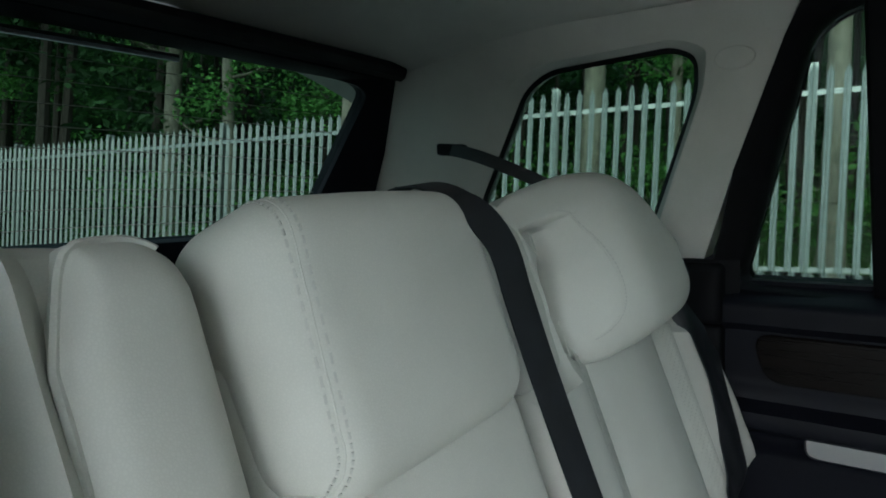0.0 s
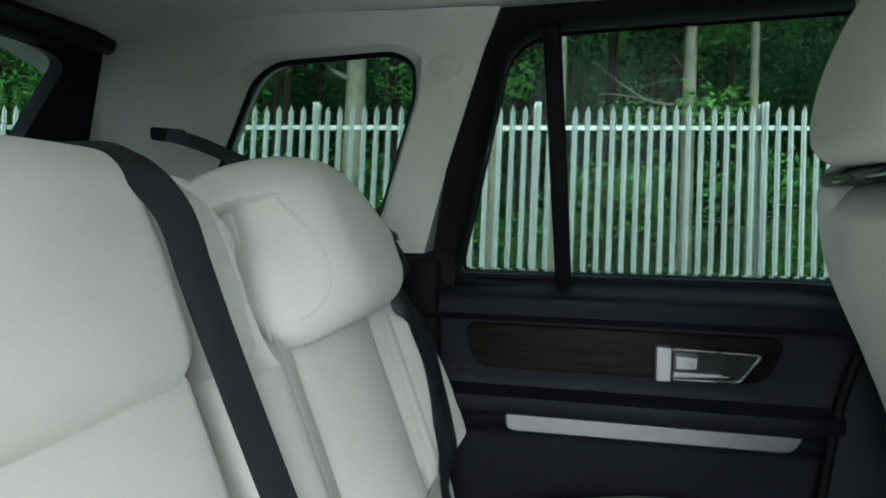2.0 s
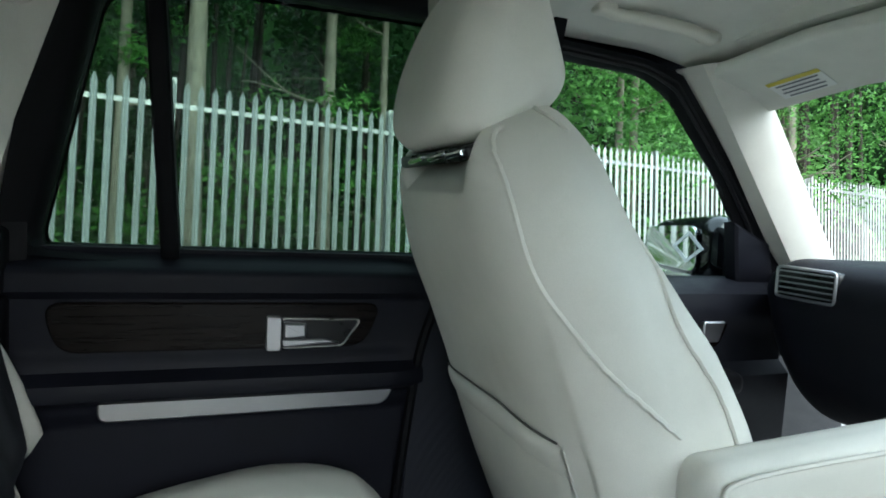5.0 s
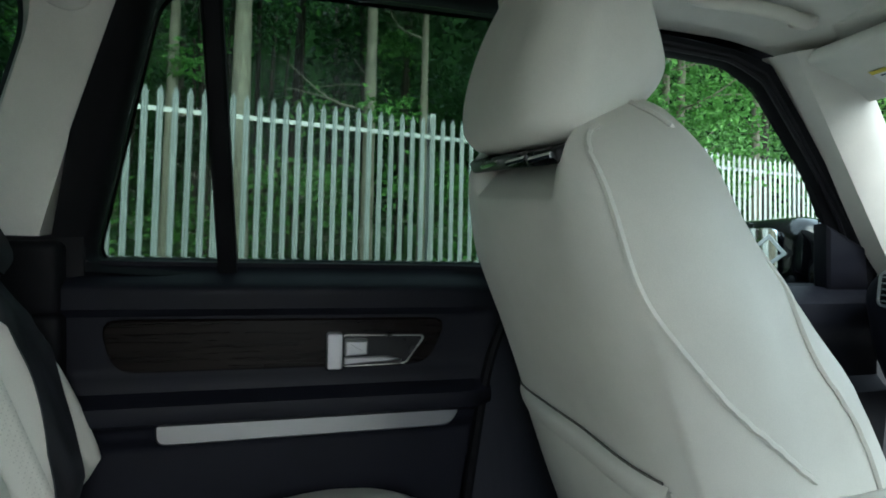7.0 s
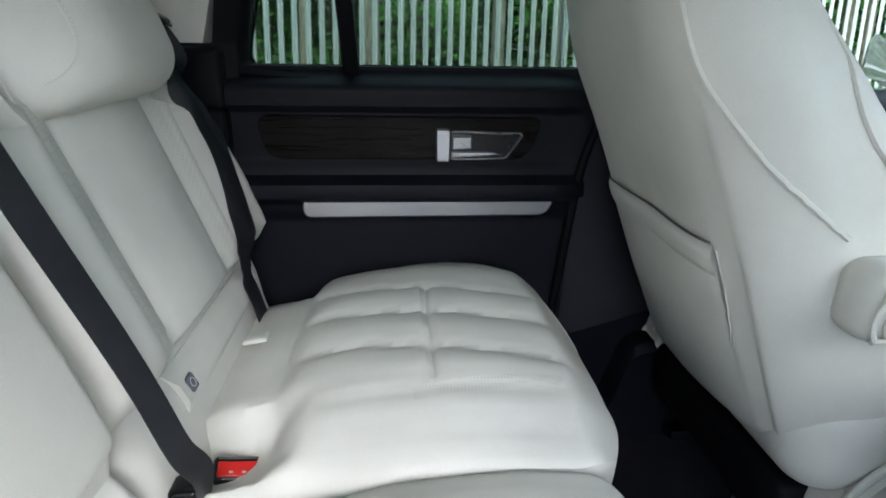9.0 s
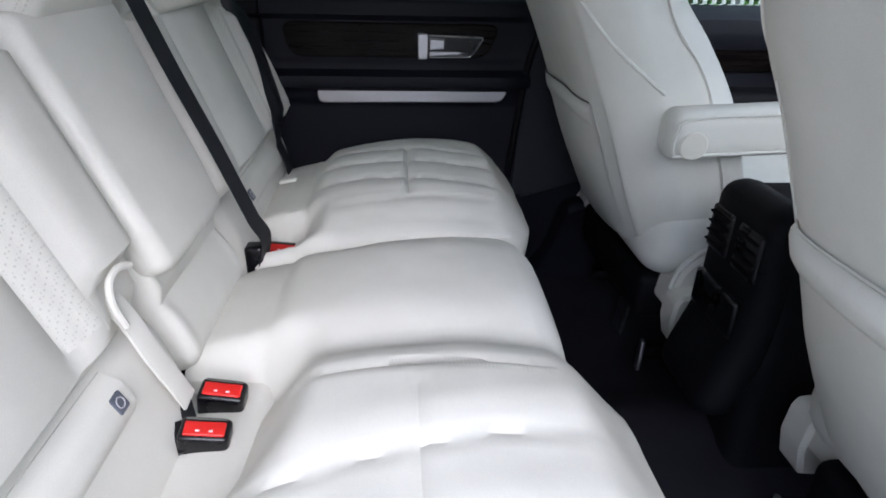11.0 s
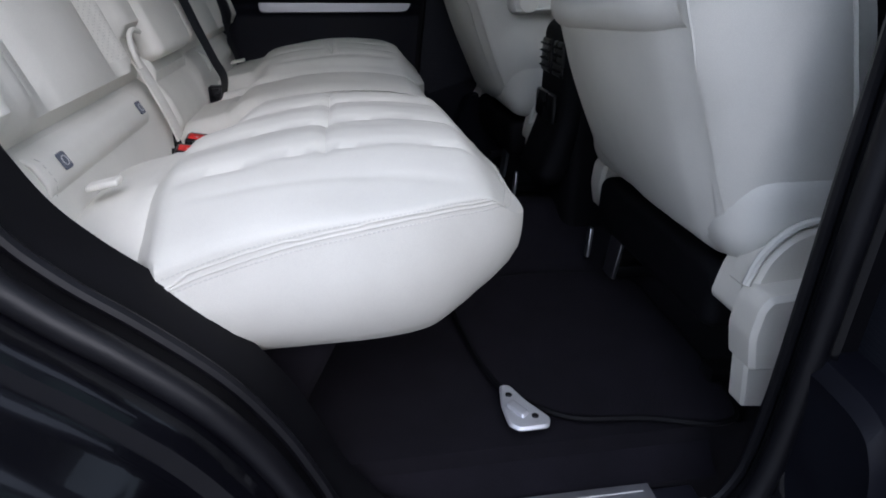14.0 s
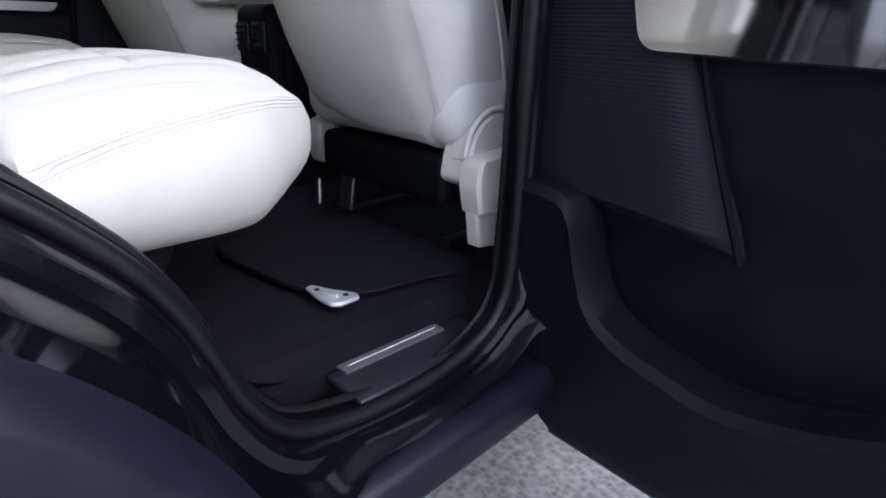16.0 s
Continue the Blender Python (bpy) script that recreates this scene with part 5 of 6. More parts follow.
        w2 = w - 0.0325 - rear * lean_in - 0.010 * rear * soft(0.07, 0.135, np.abs(y))
        return lay(np.stack([y * wide, z + 1.4145 + 0.012 * (1 - rear) * soft(-0.03, -0.10, z), w2], 1))

    part("headrest", moved(h, head), IVORY, seat, "ivory leather headrest")
    for k in (-0.06, 0.06):
        part("headrest_post", tube([at(k, 1.25, -0.03), at(k, 1.36, -0.03)], 0.006, 8), CHROME, seat, "chrome headrest post")
    # black box stands in for the shaded slit between headrest and back
    part("slit_filler", moved(rbox((0, 0, 0), (0.252, 0.016, 0.07), 0.005), lambda p: lay(np.stack([p[:, 0], 1.306 + p[:, 1], 0.006 + p[:, 2]], 1))), DARKPLASTIC, seat, "black box in place of the shaded slit under the headrest")
    for a, b in ((-0.118, -0.072), (-0.058, -0.012), (0.018, 0.070)):
        part("release_bar", tube([at(a, 1.308, 0.042), at(b, 1.306, 0.044)], 0.0034, 6), CHROME, seat, "small chrome release bar")
    # seat cushion, seen past the back, and its base
    part("seat_cushion", rbox((x0 + 0.36, mid, 0.74), (0.50, 0.50, 0.16), 0.06, (20, 20, 12)), IVORY, seat)
    base = part("seat_base", rbox((x0 + 0.34, mid, 0.60), (0.42, 0.40, 0.10), 0.02), BLACK, seat, "black seat base and mechanism")
    for k in (-0.17, 0.17):
        part("rail", rbox((x0 + 0.40, mid + k, 0.458), (0.46, 0.034, 0.026), 0.006, (4, 4, 4)), STEEL, seat, "dull steel seat rail")
    part("rail_cover", moved(rbox((0, 0, 0), (0.010, 0.046, 0.080), 0.004, (4, 4, 4)), lambda p: np.stack([x0 + 0.142 + p[:, 0] + 0.12 * p[:, 2], mid - s * 0.118 + p[:, 1], 0.515 + p[:, 2]], 1)), ALU, seat, "glossy grey rail cover")
    part("rail_lever", moved(rbox((0, 0, 0), (0.010, 0.016, 0.062), 0.004, (4, 4, 4)), lambda p: np.stack([x0 + 0.142 + p[:, 0] + 0.12 * p[:, 2], mid - s * 0.236 + p[:, 1] + 0.2 * p[:, 2], 0.491 + p[:, 2]], 1)), ALU, seat, "thin glossy rail end")
    # plastic side cover with a round hub, on both sides
    for k in (-1, 1):
        put = lambda u, v, d: (x0 + (0.020 if k > 0 else 0.055) + u, mid + s * k * (0.232 + d), v)
        outline = [(0.116, 0.665), (0.106, 0.612), (0.128, 0.598), (0.25, 0.56), (0.60, 0.56), (0.62, 0.66), (0.34, 0.70), (0.25, 0.725), (0.18, 0.728), (0.135, 0.700)]
        cov = part("side_cover", slab(rounded(outline, 0.014), put, -0.04, 0.020, 0.006), IVORY_PLASTIC, seat, "ivory plastic recliner side cover")
        step = [(0.114, 0.660), (0.104, 0.645), (0.101, 0.604), (0.112, 0.556), (0.225, 0.547), (0.26, 0.58), (0.58, 0.58), (0.58, 0.676), (0.22, 0.668)]
        part("step", slab(rounded(step, 0.007), put, 0.015, 0.068, 0.006), IVORY_PLASTIC, cov, "stepped lower cover")
        if k > 0:
            part("foot", slab(rounded([(0.112, 0.562), (0.123, 0.490), (0.186, 0.482), (0.212, 0.552)], 0.006), put, 0.024, 0.056, 0.004), IVORY_PLASTIC, cov, "narrow cover foot")
        arch = spline([(0.112, 0.652), (0.124, 0.692), (0.152, 0.722), (0.188, 0.732), (0.224, 0.722), (0.252, 0.690), (0.262, 0.660)], 6)
        part("hub", slab(list(arch) + [(0.25, 0.640), (0.12, 0.636)], put, -0.02, 0.032, 0.008), IVORY_PLASTIC, cov, "round recliner hub")
        part("hub_piping", tube([put(u + 0.004 * (u - 0.187) / 0.07, v + 0.006, 0.026) for u, v in arch], 0.0055, 8), IVORY, cov, "leather roll round the hub")
    # folding armrest at the car's middle
    am = part("armrest", moved(rbox((0, 0, 0), (0.36, 0.065, 0.082), 0.024, (20, 10, 12)), lambda p: np.stack([x0 + 0.268 + p[:, 0], mid - s * 0.268 + p[:, 1], 0.960 + p[:, 2] + 0.05 * p[:, 0]], 1)), IVORY, seat, "ivory leather folding armrest")
    part("pivot_cap", slab([(0.126 + 0.023 * math.cos(a), 0.940 + 0.023 * math.sin(a)) for a in np.linspace(0, 2 * math.pi, 28, endpoint=False)], lambda u, v, d: (x0 + u, mid - s * (0.30 + d), v), 0.0, 0.006, 0.002), IVORY_PLASTIC, am, "round ivory pivot cap")
    part("armrest_piping", tube(spline([(x0 + 0.44, mid - s * 0.302, 0.995), (x0 + 0.14, mid - s * 0.302, 0.985), (x0 + 0.098, mid - s * 0.302, 0.96), (x0 + 0.098, mid - s * 0.302, 0.925), (x0 + 0.13, mid - s * 0.302, 0.924), (x0 + 0.42, mid - s * 0.302, 0.940)], 6), 0.0028, 6), IVORY, am)
    return seat


front_seat(1, 0.604, 0.438, "front seats")
front_seat(-1, 0.658, 0.418, "front seats")


# ---- centre console, dashboard, visor, grab handle, mirror ----
def console():
    c = thing("centre_console", (0.85, 0, 0.43), "black centre console with rear air vents", "console")
    part("body", rbox((1.05, 0, 0.66), (0.55, 0.175, 0.44), 0.03, (16, 10, 12)), BLACK, c)
    part("rear_panel", moved(rbox((0, 0, 0), (0.07, 0.17, 0.34), 0.032, (10, 14, 20)), lambda p: np.stack([0.785 + p[:, 0] - 0.04 * soft(0.0, -0.17, p[:, 2]), p[:, 1], 0.745 + p[:, 2]], 1)), BLACK, c, "rounded black rear panel")
    for k in (-0.038, 0.038):
        v = part("air_vent", rbox((0.752, k, 0.84), (0.012, 0.06, 0.07), 0.008), DARKPLASTIC, c, "dark rear air vent")
        for j in range(4):
            part("slat", rbox((0.745, k, 0.818 + 0.015 * j), (0.008, 0.052, 0.004), 0.0015, (2, 2, 2)), BLACK, v)
    part("control_panel", rbox((0.744, 0, 0.74), (0.012, 0.12, 0.06), 0.006), DARKPLASTIC, c)
    part("lid", rbox((1.0, 0, 0.885), (0.40, 0.17, 0.035), 0.014), BLACK, c)


def dashboard():
    d = thing("dashboard", (1.6, 0, 0.6), "blue-black dashboard with a round-edged end and air vent", "dashboard")
    g = rbox((1.60, 0, 0.99), (0.50, 1.36, 0.36), 0.09, (20, 24, 18))
    part("panel", moved(g, lambda p: np.stack([p[:, 0] - 0.05 * soft(0.97, 1.17, p[:, 2]) + 0.10 * soft(1.02, 0.82, p[:, 2]), p[:, 1], p[:, 2]], 1)), NAVY, d, "soft blue-black dash panel")
    for s in (1, -1):
        v = part("air_vent", rbox((1.335, s * 0.545, 1.122), (0.04, 0.13, 0.062), 0.012), DARKPLASTIC, d, "end air vent")
        part("vent_rim", tube([(1.313, s * 0.545 + a, 1.122 + 0.9 * b) for a, b in rounded([(-0.062, -0.034), (0.062, -0.034), (0.062, 0.034), (-0.062, 0.034)], 0.01)], 0.003, 6, closed=True), ALU, v, "thin metal vent rim")
        for j in range(5):
            part("slat", rbox((1.314, s * 0.545, 1.100 + 0.011 * j), (0.012, 0.112, 0.003), 0.001, (2, 2, 2)), ALU, v)


def visor():
    v = thing("sun_visor", (1.17, 0.42, 1.52), "ivory cloth sun visor folded up with a warning label", "sun visor", "visors")
    g = rbox((0, 0, 0), (0.16, 0.42, 0.022), 0.009, (12, 20, 6))
    place = lambda p: np.stack([1.172 + p[:, 0] * 0.96, 0.420 + p[:, 1], 1.514 - 0.34 * p[:, 0] + p[:, 2] - 0.06 * ((p[:, 1]) / 0.21) * (p[:, 1] > 0) * 0.4], 1)
    part("panel", moved(g, place), HEADLINER, v, "ivory cloth visor panel")
    lab = part("warning_label", moved(rbox((0.02, 0.08, -0.0125), (0.055, 0.10, 0.001), 0.0004, (2, 2, 2)), place), WHITEPRINT, v, "white and yellow warning label")
    part("label_head", moved(rbox((-0.004, 0.08, -0.0134), (0.010, 0.10, 0.0008), 0.0003, (2, 2, 2)), place), YELLOWPRINT, lab, "yellow label head")
    for k in range(4):
        part("print_bar", moved(rbox((0.008 + 0.011 * k, 0.08, -0.0134), (0.004, 0.08 - 0.01 * (k % 2), 0.0008), 0.0003, (2, 2, 2)), place), GREYTAG, lab)


def grab_handle():
    g = thing("grab_handle", (0.86, 0.55, 1.58), "ivory roof grab handle", "grab handle")
    path = spline([(0.822, 0.590, 1.590), (0.842, 0.574, 1.570), (0.90, 0.560, 1.566), (0.98, 0.556, 1.562), (1.035, 0.562, 1.556), (1.058, 0.578, 1.572)], 6)
    part("grip", tube(path, 0.011, 10), IVORY_PLASTIC, g, "curved ivory grip")
    for x, z in ((0.826, 1.580), (1.052, 1.566)):
        part("mount", rbox((x, 0.580, z), (0.04, 0.03, 0.025), 0.008), IVORY_PLASTIC, g)


def door_mirror():
    m = thing("door_mirror", (1.50, 0.90, 1.10), "black door mirror with a white diamond outline", "door mirror")
    g = rbox((0, 0, 0), (0.12, 0.25, 0.165), 0.05, (14, 20, 16))
    part("housing", moved(g, lambda p: np.stack([1.45 + p[:, 0] + 0.02 * (p[:, 1] / 0.12), 0.985 + p[:, 1] * 1.2, 1.160 + p[:, 2] * (1 - 0.15 * p[:, 1] / 0.12)], 1)), PAINT, m, "black painted housing")
    put = lambda a, b, d: (1.382 - d + 0.14 * a, 1.000 + a * 1.15, 1.160 + b)
    part("mirror_glass", slab(rounded([(-0.10, -0.058), (0.105, -0.05), (0.10, 0.05), (-0.09, 0.062)], 0.03), put, -0.006, 0.003, 0.001), MIRROR, m, "mirror glass")
    dia = [(-0.122, 0.004), (-0.068, 0.046), (-0.012, 0.004), (-0.066, -0.036)]
    inn = [(-0.108, 0.004), (-0.068, 0.035), (-0.026, 0.004), (-0.066, -0.026)]
    part("diamond_outline", ring_slab(dia, inn, put, 0.003, 0.0045), WHITEPRINT, m, "white diamond outline over the mirror glass")
    part("arm", rbox((1.45, 0.80, 1.12), (0.09, 0.12, 0.06), 0.02), DARKPLASTIC, m)


console()
dashboard()
visor()
grab_handle()
door_mirror()
# ---- right-hand door opening: sill, seals, painted body and wheel arch ----
def opening():
    body = thing("wall_body", (0.3, -0.82, 0.2), "black painted door opening with sill and rubber seals", "car body", kind="structure")
    # the line of the opening, from the rear pillar down the wheel arch, along the sill and up the lock pillar
    line = spline([(0.045, 1.50), (-0.02, 1.33), (-0.055, 1.15), (-0.045, 0.98), (-0.008, 0.88), (0.026, 0.805), (0.066, 0.756), (0.12, 0.706), (0.175, 0.648), (0.215, 0.588), (0.243, 0.528), (0.275, 0.452), (0.33, 0.382), (0.42, 0.352), (0.55, 0.345), (0.68, 0.368), (0.755, 0.425), (0.777, 0.54), (0.781, 0.83), (0.784, 1.15), (0.788, 1.50)], 6)
    grad = np.gradient(line, axis=0)
    nrm = np.stack([grad[:, 1], -grad[:, 0]], 1) / np.linalg.norm(grad, axis=1)[:, None]
    c = np.array((0.42, 0.95))
    flip = np.sign(((line - c) * nrm).sum(1))
    nrm = nrm * flip[:, None]                                   # points out of the opening
    y_of = lambda z, y: -(y - TUMBLE * max(z - BELT, 0))

    def jamb(off, y):
        """The inner trim: broad along the wheel arch, slim at the sill and the lock pillar."""
        out = []
        for p, n in zip(line, nrm):
            k = float(soft(0.40, 0.30, p[0])) if p[1] < 1.3 else 0.3
            out.append(((p + n * off * (0.12 + 0.88 * k))[0], y_of(p[1], y * k + max(y, 0.765) * (1 - k)), (p + n * off * (0.12 + 0.88 * k))[1]))
        return out

    def ring(off, y):
        out = []
        for p, n in zip(line, nrm):
            sill = float(soft(0.34, 0.44, p[0])) * float(soft(0.46, 0.40, p[1]))      # the step is narrow along the sill
            o, q = off, y
            off, y = off * (1 - 0.55 * sill), y - 0.045 * sill * float(soft(0.80, 0.918, y))
            g = float(soft(0.70, 0.76, p[0])) * float(soft(0.42, 0.52, p[1]))     # shallow beside the hinges
            out.append(((p + n * off * (1 - 0.7 * g))[0], y_of(p[1], y * (1 - g) + min(y, 0.806 + 0.1 * (y - 0.80)) * g), (p + n * off)[1]))
            off, y = o, q
        return out

    part("jamb", loft([jamb(-0.022, 0.70), jamb(-0.020, 0.735), jamb(-0.004, 0.765), ring(0.004, 0.79), ring(0.006, 0.80)], closed=False, caps=False), BLACK, body, "black plastic jamb trim")
    part("seal", tube(ring(-0.002, 0.805), 0.0135, 10), RUBBER, body, "round black rubber door seal")
    part("seal_lip", tube([((p - n * (0.004 + 0.012 * float(soft(0.6, 0.4, p[0]))))[0], y_of(p[1], 0.775), (p - n * (0.004 + 0.012 * float(soft(0.6, 0.4, p[0]))))[1]) for p, n in zip(line, nrm)], 0.007, 8), RUBBER, body, "thin inner seal lip")
    part("painted_step", loft([ring(0.006, 0.80), ring(0.010, 0.832), ring(0.018, 0.846), ring(0.034, 0.850), ring(0.041, 0.865), ring(0.045, 0.895), ring(0.054, 0.918)], closed=False, caps=False), STEP_PAINT, body, "black gloss painted door step")
    # outer rear wing: between the opening and the arch
    arch_c, arch_r = (-0.42, 0.14), 0.705
    wing = []
    for k in np.linspace(0, 1, 8):
        row = []
        for p, n in list(zip(line, nrm))[12:76]:
            a = p + n * 0.054
            ang = math.atan2(a[1] - arch_c[1], a[0] - arch_c[0])
            b = np.array(arch_c) + arch_r * np.array((math.cos(ang), math.sin(ang)))
            if np.linalg.norm(a - arch_c) < arch_r:
                b = a
            q = a + (b - a) * k
            row.append((q[0], y_of(q[1], 0.918 + 0.02 * k), q[1]))
        wing.append(row)
    part("rear_wing", loft(wing, closed=False, caps=False), PAINT, body, "black gloss painted rear wing")
    angs = np.linspace(radians(8), radians(120), 40)
    flare = [[(arch_c[0] + (arch_r + o) * math.cos(a), -y, arch_c[1] + (arch_r + o) * math.sin(a)) for a in angs] for o, y in ((0.004, 0.936), (-0.003, 0.950), (-0.027, 0.972), (-0.034, 0.976), (-0.10, 0.978), (-0.115, 0.966), (-0.118, 0.90), (-0.11, 0.70))]
    part("arch_moulding", loft(flare, closed=False, caps=False), ARCHTRIM, body, "blue-black satin wheel arch moulding")
    part("rear_quarter_panel", thick_sheet(np.linspace(-0.95, -0.05, 16), np.linspace(0.80, 1.14, 8), lambda x, z: (x, -0.935, z), lambda x, z: (x, -0.90, z)), PAINT, body, "black gloss rear quarter panel")
    # sill: gloss upper, dull lower cover
    part("sill_cover", moved(rbox((0.65, -0.866, 0.283), (0.72, 0.086, 0.085), 0.026, (16, 8, 8)), lambda p: np.stack([p[:, 0], p[:, 1], p[:, 2] + 0.04 * (p[:, 0] - 0.65)], 1)), ARCHTRIM, body, "dull dark lower sill cover")
    tread = thing("sill_plate", (0.58, -0.72, 0.36), "black scuff plate with a bright metal inlay on the sill", "sill plate")
    part("plate", moved(rbox((0.605, -0.752, 0.362), (0.30, 0.085, 0.012), 0.005, (8, 6, 3)), lambda p: np.stack([p[:, 0] + 0.35 * (p[:, 1] + 0.752) * -0.1, p[:, 1], p[:, 2] - 0.10 * (-0.72 - p[:, 1]) * (p[:, 1] < -0.72)], 1)), SILL_PLASTIC, tread, "black plastic scuff plate")
    ins = part("metal_inlay", rbox((0.585, -0.716, 0.3685), (0.215, 0.027, 0.006), 0.002, (4, 4, 3)), INLAY, tread, "brushed metal inlay")
    part("inlay_centre_line", rbox((0.585, -0.716, 0.3720), (0.19, 0.0022, 0.001), 0.0004, (2, 2, 2)), WHITEPRINT, ins, "fine bright line")
    # inner wheel arch trim beside the bench
    rows = []
    for p, n in list(zip(line, nrm))[12:78]:
        q = p - n * 0.021
        rows.append([(q[0], -0.70, q[1]), (q[0] - 0.012, -0.69, q[1] - 0.004), (q[0] - 0.03, -0.67, q[1] - 0.02), (q[0] - 0.10, -0.63, q[1] - 0.08)])
    part("arch_trim", loft(rows, closed=False, caps=False), BLACK, body, "black plastic inner arch trim")
    part("sill_carpet", thick_sheet(np.linspace(0.30, 0.80, 12), np.linspace(-0.70, -0.63, 6), lambda x, y: (x, y, 0.425 - 0.06 * float(soft(-0.635, -0.70, y))), lambda x, y: (x, y, 0.33)), CARPET, body)


opening()

# ---- floor mat with its metal corner badge ----
mat = thing("floor_mat", (0.66, -0.50, 0.43), "black pile floor mat with bound edges", "floor mat")
edge = spline([(0.545, -0.585), (0.60, -0.625), (0.70, -0.640), (0.80, -0.665), (0.84, -0.62), (0.86, -0.40), (0.84, -0.24), (0.66, -0.20), (0.50, -0.25), (0.49, -0.42), (0.515, -0.55)], 6, closed=True)
part("mat_top", slab(edge, lambda x, y, d: (x, y, 0.430 + d), 0.0, 0.012, 0.003), MATCLOTH, mat, "black mat pile")
part("binding", tube([(x, y, 0.439) for x, y in edge], 0.0045, 6, closed=True), BLACK, mat, "black bound edge")
badge = part("corner_badge", slab(rounded([(0.510, -0.552), (0.525, -0.553), (0.540, -0.590), (0.564, -0.630), (0.556, -0.647), (0.516, -0.648), (0.503, -0.637), (0.502, -0.597)], 0.006), lambda x, y, d: (x, y, 0.442 + d), 0.0, 0.008, 0.003), BRASSISH, mat, "cast metal corner badge")
for x, y in ((0.5175, -0.578), (0.5425, -0.626)):
    part("screw", slab([(x + 0.005 * math.cos(a), y + 0.005 * math.sin(a)) for a in np.linspace(0, 2 * math.pi, 12, endpoint=False)], lambda u, v, d: (u, v, 0.449 + d), 0.0, 0.003, 0.001), STEEL, badge, "small screw")
part("boss", moved(rbox((0, 0, 0.450), (0.034, 0.020, 0.010), 0.0045, (8, 6, 4)), lambda p: np.stack([0.522 + 0.5 * p[:, 0] + 0.6 * p[:, 1], -0.610 - 0.86 * p[:, 0] + 0.5 * p[:, 1], p[:, 2]], 1)), BRASSISH, badge)
mat.location += Vector((0.004, -0.012, 0))

# ---- outside: ground, fence, trees ----
UP = np.array((0.013, 0.12, 1.0))                               # lean shared by fence and trees, fitted to the camera's view


def ground_z(x, y):
    return -0.09 + 0.10 * float(soft(4.5, 7.5, y)) + 0.012 * noise.noise(Vector((x * 0.35, y * 0.35, 0)))


fine = np.linspace(-14, 14, 70)
gx = np.r_[(-400, -150, -60, -30), fine, (30, 60, 150, 400)]
gy = np.r_[(-400, -150, -60, -30), np.linspace(-14, 22, 84), (40, 80, 160, 400)]
whole("ground", sheet(gx, gy, lambda x, y: (x, y, ground_z(x, y))), GROUND, "grey gritty hardstanding turning to grass by the fence", "ground", kind="structure")

def gravel():
    """Loose small stones on the hardstanding beside the car."""
    rnd = random.Random(31)
    pts, faces = [], []
    for i in range(900):
        x, y = rnd.uniform(0.2, 2.2), -rnd.uniform(0.95, 2.2)
        r = rnd.uniform(0.0015, 0.007) if rnd.random() < 0.93 else rnd.uniform(0.007, 0.013)
        z, n, a = ground_z(x, y), len(pts), rnd.uniform(0, 6.3)
        for k in range(5):
            b = a + k * 1.2566 + rnd.uniform(-0.3, 0.3)
            pts.append((x + r * math.cos(b) * rnd.uniform(0.8, 1.2), y + r * math.sin(b) * rnd.uniform(0.8, 1.2), z - 0.001))
        for k in range(5):
            b = a + 0.4 + k * 1.2566 + rnd.uniform(-0.3, 0.3)
            pts.append((x + 0.6 * r * math.cos(b), y + 0.6 * r * math.sin(b), z + r * rnd.uniform(0.5, 0.9)))
        for k in range(5):
            faces.append((n + k, n + (k + 1) % 5, n + 5 + (k + 1) % 5, n + 5 + k))
        faces.append(tuple(n + 5 + k for k in range(5)))
    whole("gravel", (pts, faces), STONE, "loose small grey stones on the hardstanding", "gravel", kind="stuff")


gravel()
FENCE_TOP, PANEL = np.array((-3.02, 6.649, 2.433)), np.array((-2.70, -0.521, 0.003))


